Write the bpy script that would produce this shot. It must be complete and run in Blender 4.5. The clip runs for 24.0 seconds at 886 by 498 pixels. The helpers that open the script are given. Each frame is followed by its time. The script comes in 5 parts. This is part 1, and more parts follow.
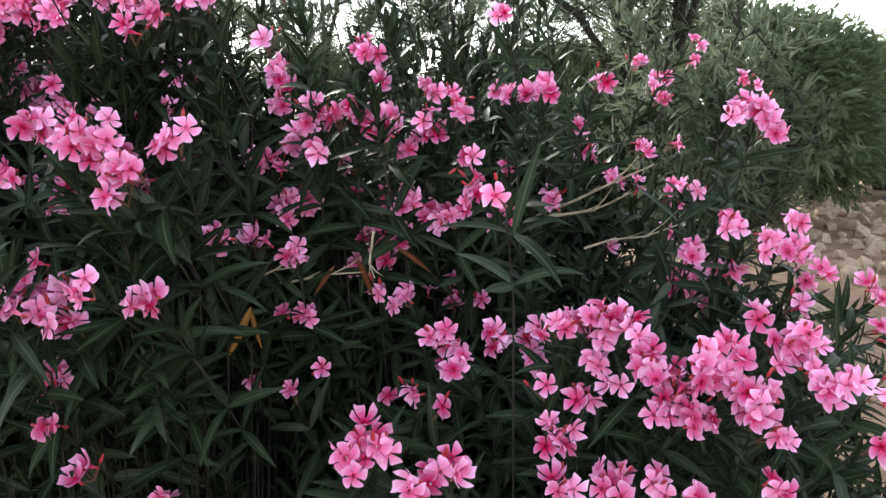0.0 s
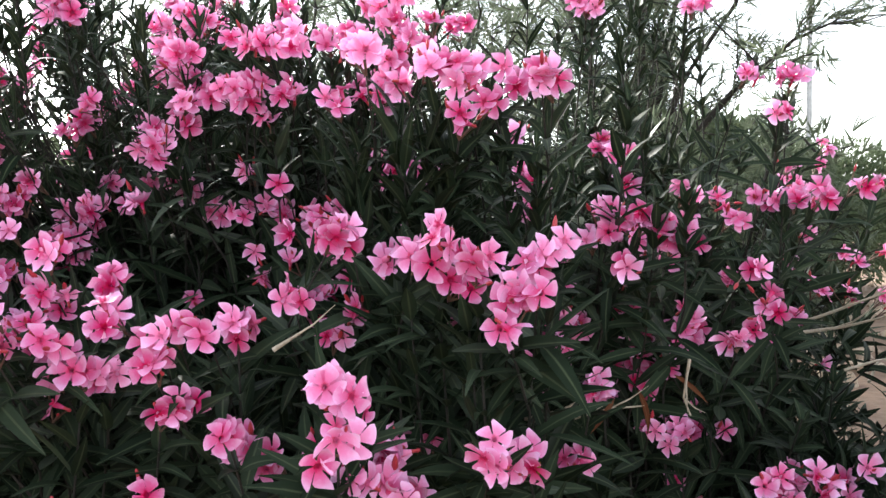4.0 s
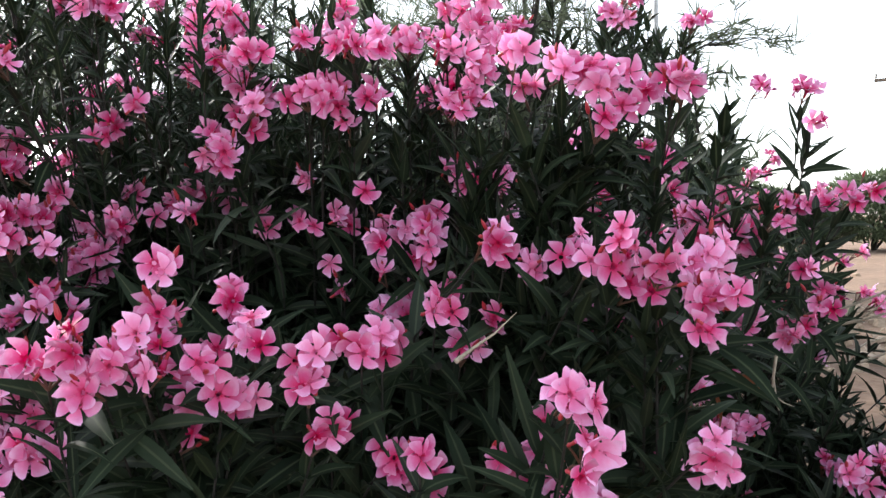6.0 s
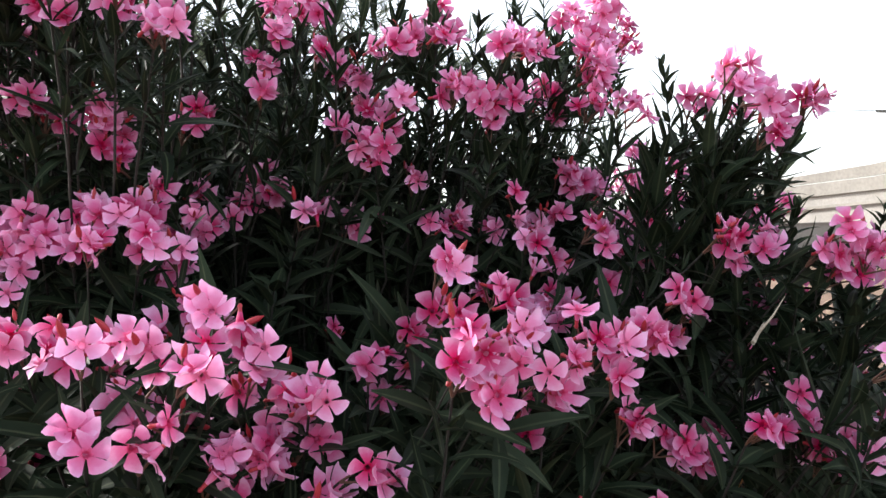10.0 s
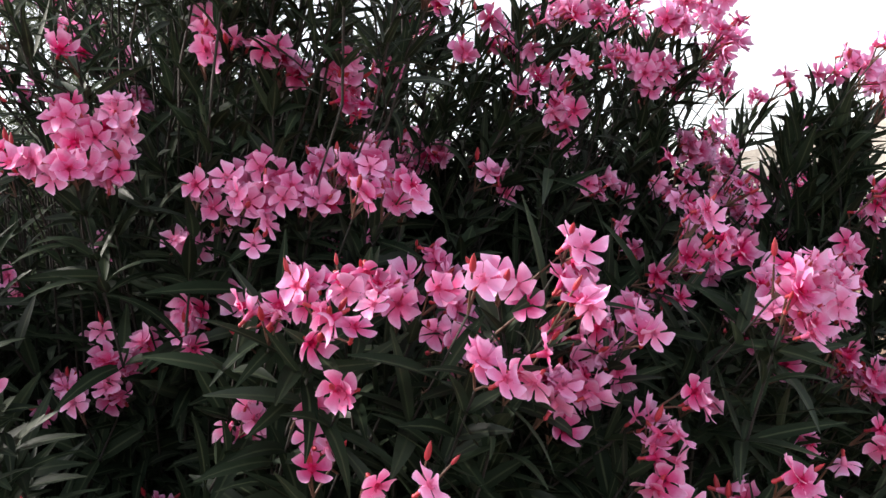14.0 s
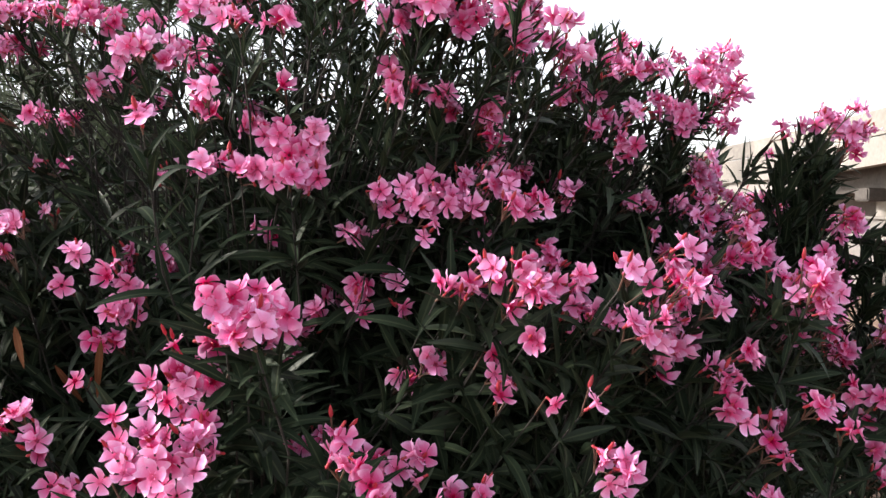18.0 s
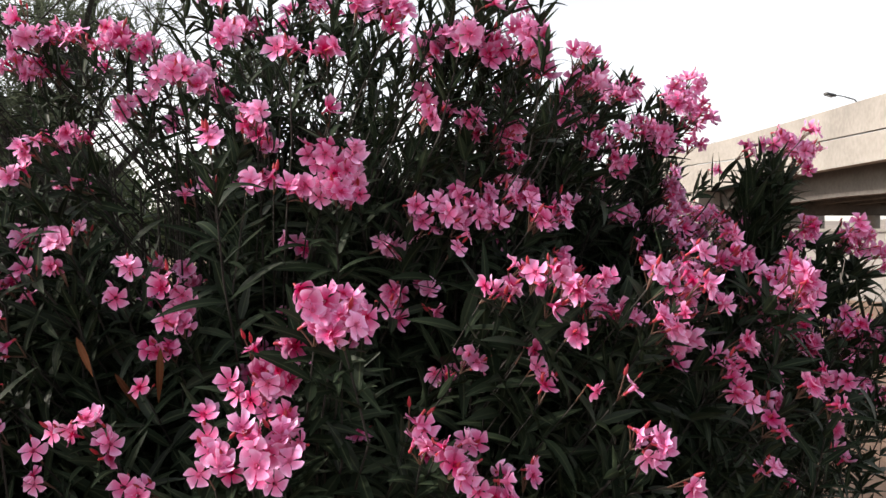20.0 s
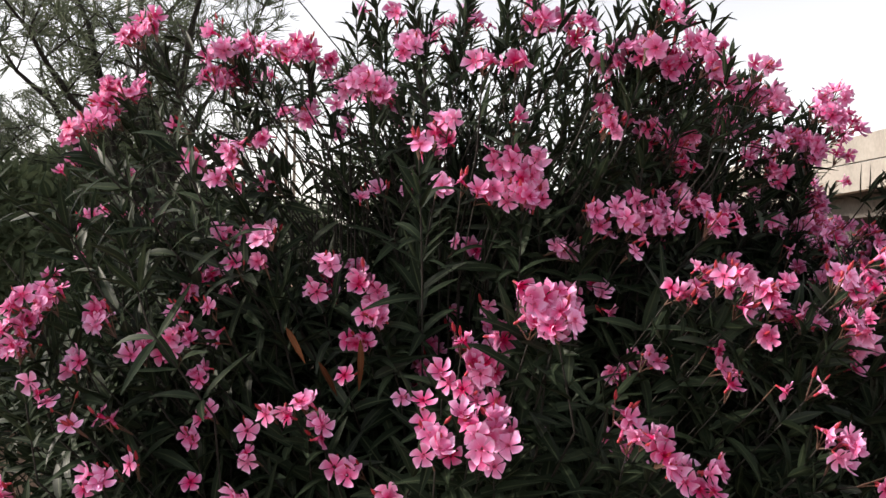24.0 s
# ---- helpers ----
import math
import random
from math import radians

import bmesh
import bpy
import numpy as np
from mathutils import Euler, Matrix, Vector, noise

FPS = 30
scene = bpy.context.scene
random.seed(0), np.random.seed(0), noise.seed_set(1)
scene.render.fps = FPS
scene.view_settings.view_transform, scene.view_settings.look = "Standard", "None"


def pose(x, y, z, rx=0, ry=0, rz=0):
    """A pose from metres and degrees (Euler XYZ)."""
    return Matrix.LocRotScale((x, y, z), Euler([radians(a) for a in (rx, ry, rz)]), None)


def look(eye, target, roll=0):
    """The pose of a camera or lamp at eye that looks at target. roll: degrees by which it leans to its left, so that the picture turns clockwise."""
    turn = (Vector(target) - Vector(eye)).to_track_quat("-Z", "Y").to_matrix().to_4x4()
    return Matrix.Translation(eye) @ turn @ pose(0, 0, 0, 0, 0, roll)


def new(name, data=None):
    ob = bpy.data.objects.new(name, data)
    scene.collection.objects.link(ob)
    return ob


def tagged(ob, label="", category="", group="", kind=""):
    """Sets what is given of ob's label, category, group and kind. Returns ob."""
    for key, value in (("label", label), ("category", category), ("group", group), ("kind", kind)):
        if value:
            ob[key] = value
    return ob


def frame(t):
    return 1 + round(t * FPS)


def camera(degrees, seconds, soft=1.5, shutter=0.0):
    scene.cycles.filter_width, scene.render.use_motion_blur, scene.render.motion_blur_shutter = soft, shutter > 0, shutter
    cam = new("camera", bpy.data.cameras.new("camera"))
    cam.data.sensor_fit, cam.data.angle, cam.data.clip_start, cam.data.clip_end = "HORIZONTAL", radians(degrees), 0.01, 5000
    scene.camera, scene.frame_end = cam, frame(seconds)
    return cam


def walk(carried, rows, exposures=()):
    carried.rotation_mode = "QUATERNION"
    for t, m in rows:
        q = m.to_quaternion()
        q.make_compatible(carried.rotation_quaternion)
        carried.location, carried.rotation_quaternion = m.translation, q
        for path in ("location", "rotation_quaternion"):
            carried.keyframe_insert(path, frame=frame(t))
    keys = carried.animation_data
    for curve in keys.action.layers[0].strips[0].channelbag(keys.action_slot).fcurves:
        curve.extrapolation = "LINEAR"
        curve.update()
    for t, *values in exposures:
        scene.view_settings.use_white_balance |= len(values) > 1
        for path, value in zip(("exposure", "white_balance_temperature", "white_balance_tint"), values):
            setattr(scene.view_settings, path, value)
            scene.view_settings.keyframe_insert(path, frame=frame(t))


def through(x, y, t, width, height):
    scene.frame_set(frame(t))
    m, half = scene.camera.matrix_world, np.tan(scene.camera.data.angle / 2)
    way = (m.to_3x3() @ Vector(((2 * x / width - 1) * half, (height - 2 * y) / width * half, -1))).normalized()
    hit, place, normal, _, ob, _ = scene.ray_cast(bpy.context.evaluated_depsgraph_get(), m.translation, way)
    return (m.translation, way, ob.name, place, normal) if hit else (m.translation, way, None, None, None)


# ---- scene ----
cam = camera(56.9, 24.0)
METRES, EYE, TILT, LEAN, TURN = 3.4, 1.5, -9.7, 0.9, 0.0
ROWS = [
    (0.0, 0.0, 0.0, 0.0, -0.0, -0.0, -0.0),
    (0.5, -0.0208, 0.0206, 0.0013, -0.27, 0.64, 0.3),
    (1.0, -0.0433, 0.0462, 0.009, -0.18, 2.48, 0.88),
    (1.5, -0.0637, 0.0592, 0.0116, -0.23, 3.62, 0.94),
    (2.0, -0.0897, 0.0607, 0.0145, -1.12, 4.36, 0.81),
    (2.5, -0.117, 0.0584, 0.0187, -3.99, 5.41, 0.99),
    (4.5, -0.192, 0.0862, 0.0156, -6.6, 6.99, 1.09),
    (5.0, -0.2137, 0.0995, 0.0192, -7.72, 7.18, 1.84),
    (5.5, -0.2423, 0.1032, 0.0169, -11.56, 7.78, 2.29),
    (6.0, -0.2728, 0.1012, 0.0162, -16.22, 7.58, 3.24),
    (6.5, -0.298, 0.1003, 0.0143, -20.17, 7.14, 4.05),
    (7.0, -0.3175, 0.1118, 0.0132, -22.25, 6.92, 4.45),
    (7.5, -0.3367, 0.1399, 0.0154, -23.96, 7.0, 4.86),
    (8.0, -0.3537, 0.1633, 0.0194, -25.92, 6.8, 5.71),
    (8.5, -0.3769, 0.1792, 0.0213, -29.36, 7.02, 5.98),
    (9.0, -0.4078, 0.1893, 0.0232, -33.3, 7.03, 6.75),
    (9.5, -0.4325, 0.1959, 0.0252, -36.8, 6.94, 7.18),
    (11.5, -0.4955, 0.1914, 0.0253, -43.01, 6.9, 6.72),
    (12.0, -0.519, 0.2037, 0.0269, -44.13, 6.64, 6.92),
    (12.5, -0.5425, 0.2139, 0.0244, -46.37, 6.44, 7.34),
    (13.0, -0.5541, 0.2267, 0.024, -48.44, 5.98, 7.83),
    (13.5, -0.5545, 0.2523, 0.0231, -49.02, 5.67, 7.74),
    (14.0, -0.5574, 0.2763, 0.0292, -49.13, 4.83, 8.25),
    (14.5, -0.5743, 0.2891, 0.0316, -49.85, 4.5, 7.74),
    (15.0, -0.603, 0.2978, 0.0349, -52.09, 4.17, 7.7),
    (15.5, -0.632, 0.3044, 0.0342, -55.16, 4.66, 8.18),
    (16.0, -0.6492, 0.3092, 0.0326, -57.59, 4.54, 8.6),
    (16.5, -0.6573, 0.3085, 0.0322, -59.37, 4.23, 8.19),
    (17.0, -0.6703, 0.2974, 0.0281, -59.64, 4.07, 7.8),
    (17.5, -0.6855, 0.2871, 0.0315, -57.2, 3.76, 7.04),
    (18.0, -0.6954, 0.2885, 0.0327, -55.74, 3.75, 6.67),
    (18.5, -0.7155, 0.3048, 0.0348, -56.1, 3.99, 6.79),
    (19.0, -0.7375, 0.3167, 0.0372, -58.55, 4.21, 7.44),
    (19.5, -0.7505, 0.3222, 0.0329, -62.05, 3.96, 8.28),
    (21.5, -0.7868, 0.3187, 0.0377, -61.59, 5.03, 7.34),
    (22.0, -0.7986, 0.3384, 0.0408, -62.98, 4.87, 7.46),
    (22.5, -0.8053, 0.3517, 0.041, -62.65, 4.87, 7.52),
    (23.0, -0.8087, 0.3585, 0.04, -59.62, 5.12, 7.27),
    (23.5, -0.8107, 0.3637, 0.0381, -58.36, 5.18, 6.97),
    (24.0, -0.8115, 0.3667, 0.0368, -58.09, 5.26, 6.59),
]
walk(cam, [(t, pose(0, 0, EYE, TILT, LEAN, TURN) @ pose(METRES * x, METRES * y, METRES * z, 90 + pitch, roll, yaw)) for t, x, y, z, yaw, pitch, roll in ROWS],
     exposures=[(0, 2.50, 6400, 7), (2, 2.60, 6400, 7), (5, 2.40, 6400, 7), (6, 2.10, 6300, 8), (7, 1.50, 6100, 10), (8, 2.15, 6200, 9), (9, 2.10, 6300, 9),
    (12, 1.50, 6500, 11), (13, 1.70, 6600, 12), (14, 1.80, 6600, 12), (15, 1.85, 6600, 12), (17, 1.85, 6600, 13), (19, 1.60, 6700, 13), (22, 1.15, 7000, 14), (24, 1.30, 7000, 14)])

# ---- world, sun ----
world = bpy.data.worlds.new("evening_sky")
scene.world = world
world.use_nodes = True
wn = world.node_tree.nodes
sky = wn.new("ShaderNodeTexSky")
sky.sky_type = "NISHITA"
sky.sun_disc = False
SUN_BEARING, SUN_HEIGHT = -30.0, 28.0
sky.sun_elevation, sky.sun_rotation = radians(SUN_HEIGHT), radians(SUN_BEARING)
sky.dust_density, sky.air_density, sky.ozone_density = 1.0, 1.0, 1.0
haze = wn.new("ShaderNodeHueSaturation")
haze.inputs["Saturation"].default_value = 0.3
world.node_tree.links.new(sky.outputs[0], haze.inputs["Color"])
world.node_tree.links.new(haze.outputs[0], wn["Background"].inputs["Color"])
wn["Background"].inputs["Strength"].default_value = 0.11

sun_data = bpy.data.lights.new("sun", "SUN")
sun_data.energy, sun_data.angle, sun_data.color = 2.4, radians(5), (1.0, 0.94, 0.87)
sun = new("sun", sun_data)
a, e = radians(SUN_BEARING), radians(SUN_HEIGHT)
sun.matrix_world = look((60 * math.sin(a), 60 * math.cos(a), 60 * math.tan(e)), (0, 0, 0))


# ---- materials ----
def material(name):
    m = bpy.data.materials.new(name)
    m.use_nodes = True
    return m, m.node_tree.nodes, m.node_tree.links, m.node_tree.nodes["Principled BSDF"]


def ramp(nodes, stops):
    r = nodes.new("ShaderNodeValToRGB")
    while len(r.color_ramp.elements) < len(stops):
        r.color_ramp.elements.new(0.5)
    for el, (p, c) in zip(r.color_ramp.elements, stops):
        el.position, el.color = p, (*c, 1)
    return r


def rough_surface(name, dark, light, scale, roughness=0.85, bump=0.3, fine=8.0, metallic=0.0):
    """Two scales of noise between two colours, with relief."""
    m, n, l, p = material(name)
    tc = n.new("ShaderNodeTexCoord")
    big, small, mix = n.new("ShaderNodeTexNoise"), n.new("ShaderNodeTexNoise"), n.new("ShaderNodeMix")
    big.inputs["Scale"].default_value, small.inputs["Scale"].default_value = scale, scale * fine
    big.inputs["Detail"].default_value = small.inputs["Detail"].default_value = 6
    for t in (big, small):
        l.new(tc.outputs["Object"], t.inputs["Vector"])
    mix.inputs[0].default_value = 0.45
    l.new(big.outputs[0], mix.inputs[2])
    l.new(small.outputs[0], mix.inputs[3])
    r = ramp(n, [(0.36, dark), (0.64, light)])
    l.new(mix.outputs[0], r.inputs[0])
    l.new(r.outputs[0], p.inputs["Base Color"])
    b = n.new("ShaderNodeBump")
    b.inputs["Strength"].default_value, b.inputs["Distance"].default_value = bump, 0.3 / scale / fine
    l.new(small.outputs[0], b.inputs["Height"])
    l.new(b.outputs[0], p.inputs["Normal"])
    p.inputs["Roughness"].default_value, p.inputs["Metallic"].default_value = roughness, metallic
    return m


def petal_material():
    m, n, l, p = material("pink_petal")
    tc, ln = n.new("ShaderNodeTexCoord"), n.new("ShaderNodeVectorMath")
    ln.operation = "LENGTH"
    l.new(tc.outputs["Object"], ln.inputs[0])
    vein = n.new("ShaderNodeTexNoise")
    vein.inputs["Scale"].default_value, vein.inputs["Detail"].default_value = 220, 3
    l.new(tc.outputs["Object"], vein.inputs["Vector"])
    add = n.new("ShaderNodeMath")
    add.operation = "MULTIPLY_ADD"
    add.inputs[1].default_value, add.inputs[2].default_value = 0.008, -0.004
    l.new(vein.outputs[0], add.inputs[0])
    tot = n.new("ShaderNodeMath")
    tot.operation = "ADD"
    l.new(ln.outputs["Value"], tot.inputs[0])
    l.new(add.outputs[0], tot.inputs[1])
    mr = n.new("ShaderNodeMapRange")
    mr.inputs["From Max"].default_value = 0.0225
    l.new(tot.outputs[0], mr.inputs["Value"])
    r = ramp(n, [(0.05, (0.64, 0.06, 0.15)), (0.20, (0.78, 0.165, 0.36)), (0.58, (0.83, 0.27, 0.53)), (0.98, (0.92, 0.54, 0.82))])
    l.new(mr.outputs[0], r.inputs[0])
    info, hs = n.new("ShaderNodeObjectInfo"), n.new("ShaderNodeHueSaturation")
    for key, lo, hi in (("Hue", 0.524, 0.488), ("Saturation", 1.3, 0.88), ("Value", 0.64, 1.08)):
        k = n.new("ShaderNodeMapRange")
        k.inputs["To Min"].default_value, k.inputs["To Max"].default_value = lo, hi
        l.new(info.outputs["Random"], k.inputs["Value"])
        l.new(k.outputs[0], hs.inputs[key])
    l.new(r.outputs[0], hs.inputs["Color"])
    l.new(hs.outputs[0], p.inputs["Base Color"])
    p.inputs["Roughness"].default_value = 0.6
    p.inputs["Specular IOR Level"].default_value = 0.25
    tl, mx = n.new("ShaderNodeBsdfTranslucent"), n.new("ShaderNodeMixShader")
    l.new(hs.outputs[0], tl.inputs["Color"])
    mx.inputs[0].default_value = 0.22
    l.new(p.outputs[0], mx.inputs[1])
    l.new(tl.outputs[0], mx.inputs[2])
    l.new(mx.outputs[0], n["Material Output"].inputs["Surface"])
    return m


def leaf_material(name, dark, light, rib, through=0.15, gloss=0.52, island=True):
    """Lance leaves with a paler midrib; colour and shine differ from leaf to leaf."""
    m, n, l, p = material(name)
    uv, sep = n.new("ShaderNodeTexCoord"), n.new("ShaderNodeSeparateXYZ")
    l.new(uv.outputs["UV"], sep.inputs[0])
    src = n.new("ShaderNodeNewGeometry") if island else n.new("ShaderNodeObjectInfo")
    r = ramp(n, [(0.0, dark), (0.85, light), (1.0, [c * 1.5 for c in light])])
    ns = n.new("ShaderNodeTexNoise")
    ns.inputs["Scale"].default_value, ns.inputs["Detail"].default_value = 60, 4
    l.new(uv.outputs["Object"], ns.inputs["Vector"])
    mm = n.new("ShaderNodeMath")
    mm.operation = "MULTIPLY_ADD"
    mm.inputs[1].default_value = 0.4
    l.new(ns.outputs[0], mm.inputs[0])
    mh = n.new("ShaderNodeMath")
    mh.operation = "MULTIPLY_ADD"
    mh.inputs[1].default_value, mh.inputs[2].default_value = 0.8, -0.1
    l.new(src.outputs["Random Per Island" if island else "Random"], mh.inputs[0])
    l.new(mh.outputs[0], mm.inputs[2])
    l.new(mm.outputs[0], r.inputs[0])
    d1 = n.new("ShaderNodeMath")
    d1.operation = "SUBTRACT"
    d1.inputs[1].default_value = 0.5
    l.new(sep.outputs[0], d1.inputs[0])
    d2 = n.new("ShaderNodeMath")
    d2.operation = "ABSOLUTE"
    l.new(d1.outputs[0], d2.inputs[0])
    d3 = n.new("ShaderNodeMapRange")
    d3.inputs["From Min"].default_value, d3.inputs["From Max"].default_value = 0.1, 0.03
    l.new(d2.outputs[0], d3.inputs["Value"])
    mix = n.new("ShaderNodeMix")
    mix.data_type = "RGBA"
    l.new(d3.outputs[0], mix.inputs["Factor"])
    l.new(r.outputs[0], mix.inputs["A"])
    mix.inputs["B"].default_value = (*rib, 1)
    l.new(mix.outputs["Result"], p.inputs["Base Color"])
    # most leaves are dusty and dull, a few wear a waxy shine
    fr, pw, sh = n.new("ShaderNodeMath"), n.new("ShaderNodeMath"), n.new("ShaderNodeMapRange")
    fr.operation, pw.operation = "PINGPONG", "POWER"
    fr.inputs[1].default_value, pw.inputs[1].default_value = 0.137, 5
    l.new(src.outputs["Random Per Island" if island else "Random"], fr.inputs[0])
    l.new(fr.outputs[0], pw.inputs[0])
    pw_top = 0.137 ** 5
    sh.inputs["From Max"].default_value = pw_top
    sh.inputs["To Min"].default_value, sh.inputs["To Max"].default_value = 0.04, 0.36
    l.new(pw.outputs[0], sh.inputs["Value"])
    l.new(sh.outputs[0], p.inputs["Specular IOR Level"])
    p.inputs["Roughness"].default_value = gloss
    tl, mx = n.new("ShaderNodeBsdfTranslucent"), n.new("ShaderNodeMixShader")
    l.new(mix.outputs["Result"], tl.inputs["Color"])
    mx.inputs[0].default_value = through
    l.new(p.outputs[0], mx.inputs[1])
    l.new(tl.outputs[0], mx.inputs[2])
    l.new(mx.outputs[0], n["Material Output"].inputs["Surface"])
    return m


PETAL = petal_material()
THROAT = rough_surface("crimson_bud", (0.26, 0.012, 0.022), (0.46, 0.035, 0.055), 60, 0.5, 0.1)
PEDICEL = rough_surface("red_green_stalk", (0.07, 0.035, 0.025), (0.13, 0.065, 0.04), 40, 0.6, 0.1)
LEAF = leaf_material("oleander_leaf", (0.009, 0.015, 0.009), (0.025, 0.038, 0.022), (0.055, 0.07, 0.04))
LEAF_ONE = leaf_material("oleander_leaf_single", (0.009, 0.015, 0.009), (0.025, 0.038, 0.022), (0.055, 0.07, 0.04), island=False)
BROWN_LEAF = leaf_material("brown_leaf", (0.07, 0.024, 0.012), (0.12, 0.045, 0.02), (0.13, 0.06, 0.03), 0.2, 0.75, island=False)
DRY_LEAF = leaf_material("withered_leaf", (0.22, 0.10, 0.025), (0.36, 0.20, 0.06), (0.40, 0.26, 0.10), 0.25, 0.7, island=False)
BARK = rough_surface("grey_brown_bark", (0.010, 0.009, 0.007), (0.026, 0.022, 0.018), 25, 0.9, 0.5)
PALE_TWIG = rough_surface("pale_dry_twig", (0.24, 0.20, 0.15), (0.42, 0.37, 0.29), 40, 0.85, 0.4)
NEEDLE = leaf_material("feathery_foliage", (0.07, 0.09, 0.062), (0.125, 0.15, 0.10), (0.12, 0.13, 0.085), 0.45, 0.7)
SHRUB_LEAF = leaf_material("shrub_leaf", (0.065, 0.09, 0.052), (0.12, 0.15, 0.085), (0.12, 0.145, 0.08), 0.42, 0.6)
DIRT = rough_surface("reddish_dirt", (0.13, 0.078, 0.05), (0.25, 0.16, 0.105), 0.5, 0.95, 0.6, 12)
STONE = rough_surface("dirt_stone", (0.26, 0.19, 0.13), (0.42, 0.33, 0.25), 3, 0.9, 0.5)
HILL = rough_surface("dry_hillside", (0.20, 0.17, 0.145), (0.30, 0.26, 0.22), 0.03, 0.95, 0.2)
CONCRETE = rough_surface("weathered_concrete", (0.20, 0.185, 0.165), (0.29, 0.27, 0.24), 0.35, 0.85, 0.15, 14)
# concrete darkened in colour to stand for the shade under the road
GIRDER = rough_surface("shade_dark_girder_concrete", (0.055, 0.048, 0.043), (0.10, 0.09, 0.08), 0.5, 0.9, 0.2, 10)
PLASTER = rough_surface("pale_plaster", (0.24, 0.225, 0.205), (0.33, 0.31, 0.285), 0.8, 0.85, 0.2, 10)
ROOF = rough_surface("dark_shed_roof", (0.05, 0.05, 0.05), (0.10, 0.10, 0.095), 1.5, 0.7, 0.2)
STEEL = rough_surface("galvanised_steel", (0.26, 0.26, 0.26), (0.40, 0.40, 0.40), 4, 0.45, 0.1, 8, 0.8)
WOOD_POLE = rough_surface("weathered_pole", (0.13, 0.10, 0.08), (0.24, 0.20, 0.16), 3, 0.9, 0.4)
LENS = rough_surface("lamp_glass", (0.5, 0.5, 0.5), (0.6, 0.6, 0.6), 5, 0.2, 0.02)


# ---- mesh helpers ----
def part(name, data, mats, parent=None, label=""):
    """One mesh object from a bmesh or a mesh, under a thing or a part."""
    if isinstance(data, bmesh.types.BMesh):
        me = bpy.data.meshes.new(name)
        data.to_mesh(me)
        data.free()
        data = me
    if not data.materials:
        for m in mats if isinstance(mats, (list, tuple)) else [mats]:
            data.materials.append(m)
    ob = new(name, data)
    if parent:
        ob.parent = parent
    if label:
        tagged(ob, label)
    return ob


def root(name, label, category, at=(0, 0, 0), group="", kind=""):
    ob = new(name)
    ob.location = at
    ob.empty_display_size = 0.2
    return tagged(ob, label, category, group, kind)


def quads_mesh(name, verts, quads, uvs=None, smooth=True):
    me = bpy.data.meshes.new(name)
    nv, nq = len(verts), len(quads)
    me.vertices.add(nv)
    me.vertices.foreach_set("co", np.asarray(verts, np.float32).ravel())
    me.loops.add(nq * 4)
    me.loops.foreach_set("vertex_index", np.asarray(quads, np.int32).ravel())
    me.polygons.add(nq)
    me.polygons.foreach_set("loop_start", np.arange(nq, dtype=np.int32) * 4)
    me.polygons.foreach_set("use_smooth", np.full(nq, smooth))
    if uvs is not None:
        layer = me.uv_layers.new(name="UVMap")
        layer.data.foreach_set("uv", np.asarray(uvs, np.float32)[np.asarray(quads).ravel()].ravel())
    me.update(calc_edges=True)
    return me


def unit(v):
    v = np.asarray(v, float)
    return v / (np.linalg.norm(v) + 1e-9)


def basis(d):
    """Two unit vectors square to d."""
    d = unit(d)
    h = np.array((1.0, 0, 0)) if abs(d[2]) > 0.9 else np.array((0, 0, 1.0))
    e1 = unit(np.cross(d, h))
    return e1, np.cross(d, e1)


class Tubes:
    """Collects tapered tubes into one mesh."""

    def __init__(self, sides=6):
        self.v, self.q, self.n, self.sides = [], [], 0, sides

    def add(self, pts, radii):
        pts = np.asarray(pts, float)
        k, m = self.sides, len(pts)
        ang = np.arange(k) * 2 * np.pi / k
        for i in range(m):
            d = pts[min(i + 1, m - 1)] - pts[max(i - 1, 0)]
            e1, e2 = basis(d)
            self.v.append(pts[i] + radii[i] * (np.outer(np.cos(ang), e1) + np.outer(np.sin(ang), e2)))
        for i in range(m - 1):
            for j in range(k):
                b = self.n + i * k
                self.q.append((b + j, b + (j + 1) % k, b + k + (j + 1) % k, b + k + j))
        self.n += k * m

    def mesh(self, name):
        return quads_mesh(name, np.vstack(self.v), self.q)


def curve_pts(a, b, lift=0.0, steps=6, wob=0.0, rng=random):
    """A gently bowed line from a to b."""
    a, b = np.asarray(a, float), np.asarray(b, float)
    out = []
    for i in range(steps + 1):
        s = i / steps
        p = a + (b - a) * s + np.array((0, 0, lift * 4 * s * (1 - s)))
        if 0 < i < steps and wob:
            p = p + np.array([rng.uniform(-wob, wob) for _ in range(3)])
        out.append(p)
    return out


def box(bm, x0, y0, z0, x1, y1, z1, bevel=0.0):
    r = bmesh.ops.create_cube(bm, size=1, matrix=Matrix.Translation(((x0 + x1) / 2, (y0 + y1) / 2, (z0 + z1) / 2)) @ Matrix.Diagonal((x1 - x0, y1 - y0, z1 - z0, 1)))
    if bevel:
        edges = list({e for v in r["verts"] for e in v.link_edges})
        bmesh.ops.bevel(bm, geom=edges, offset=bevel, segments=2, affect="EDGES")
    return bm


ROWS_LEAF = 6


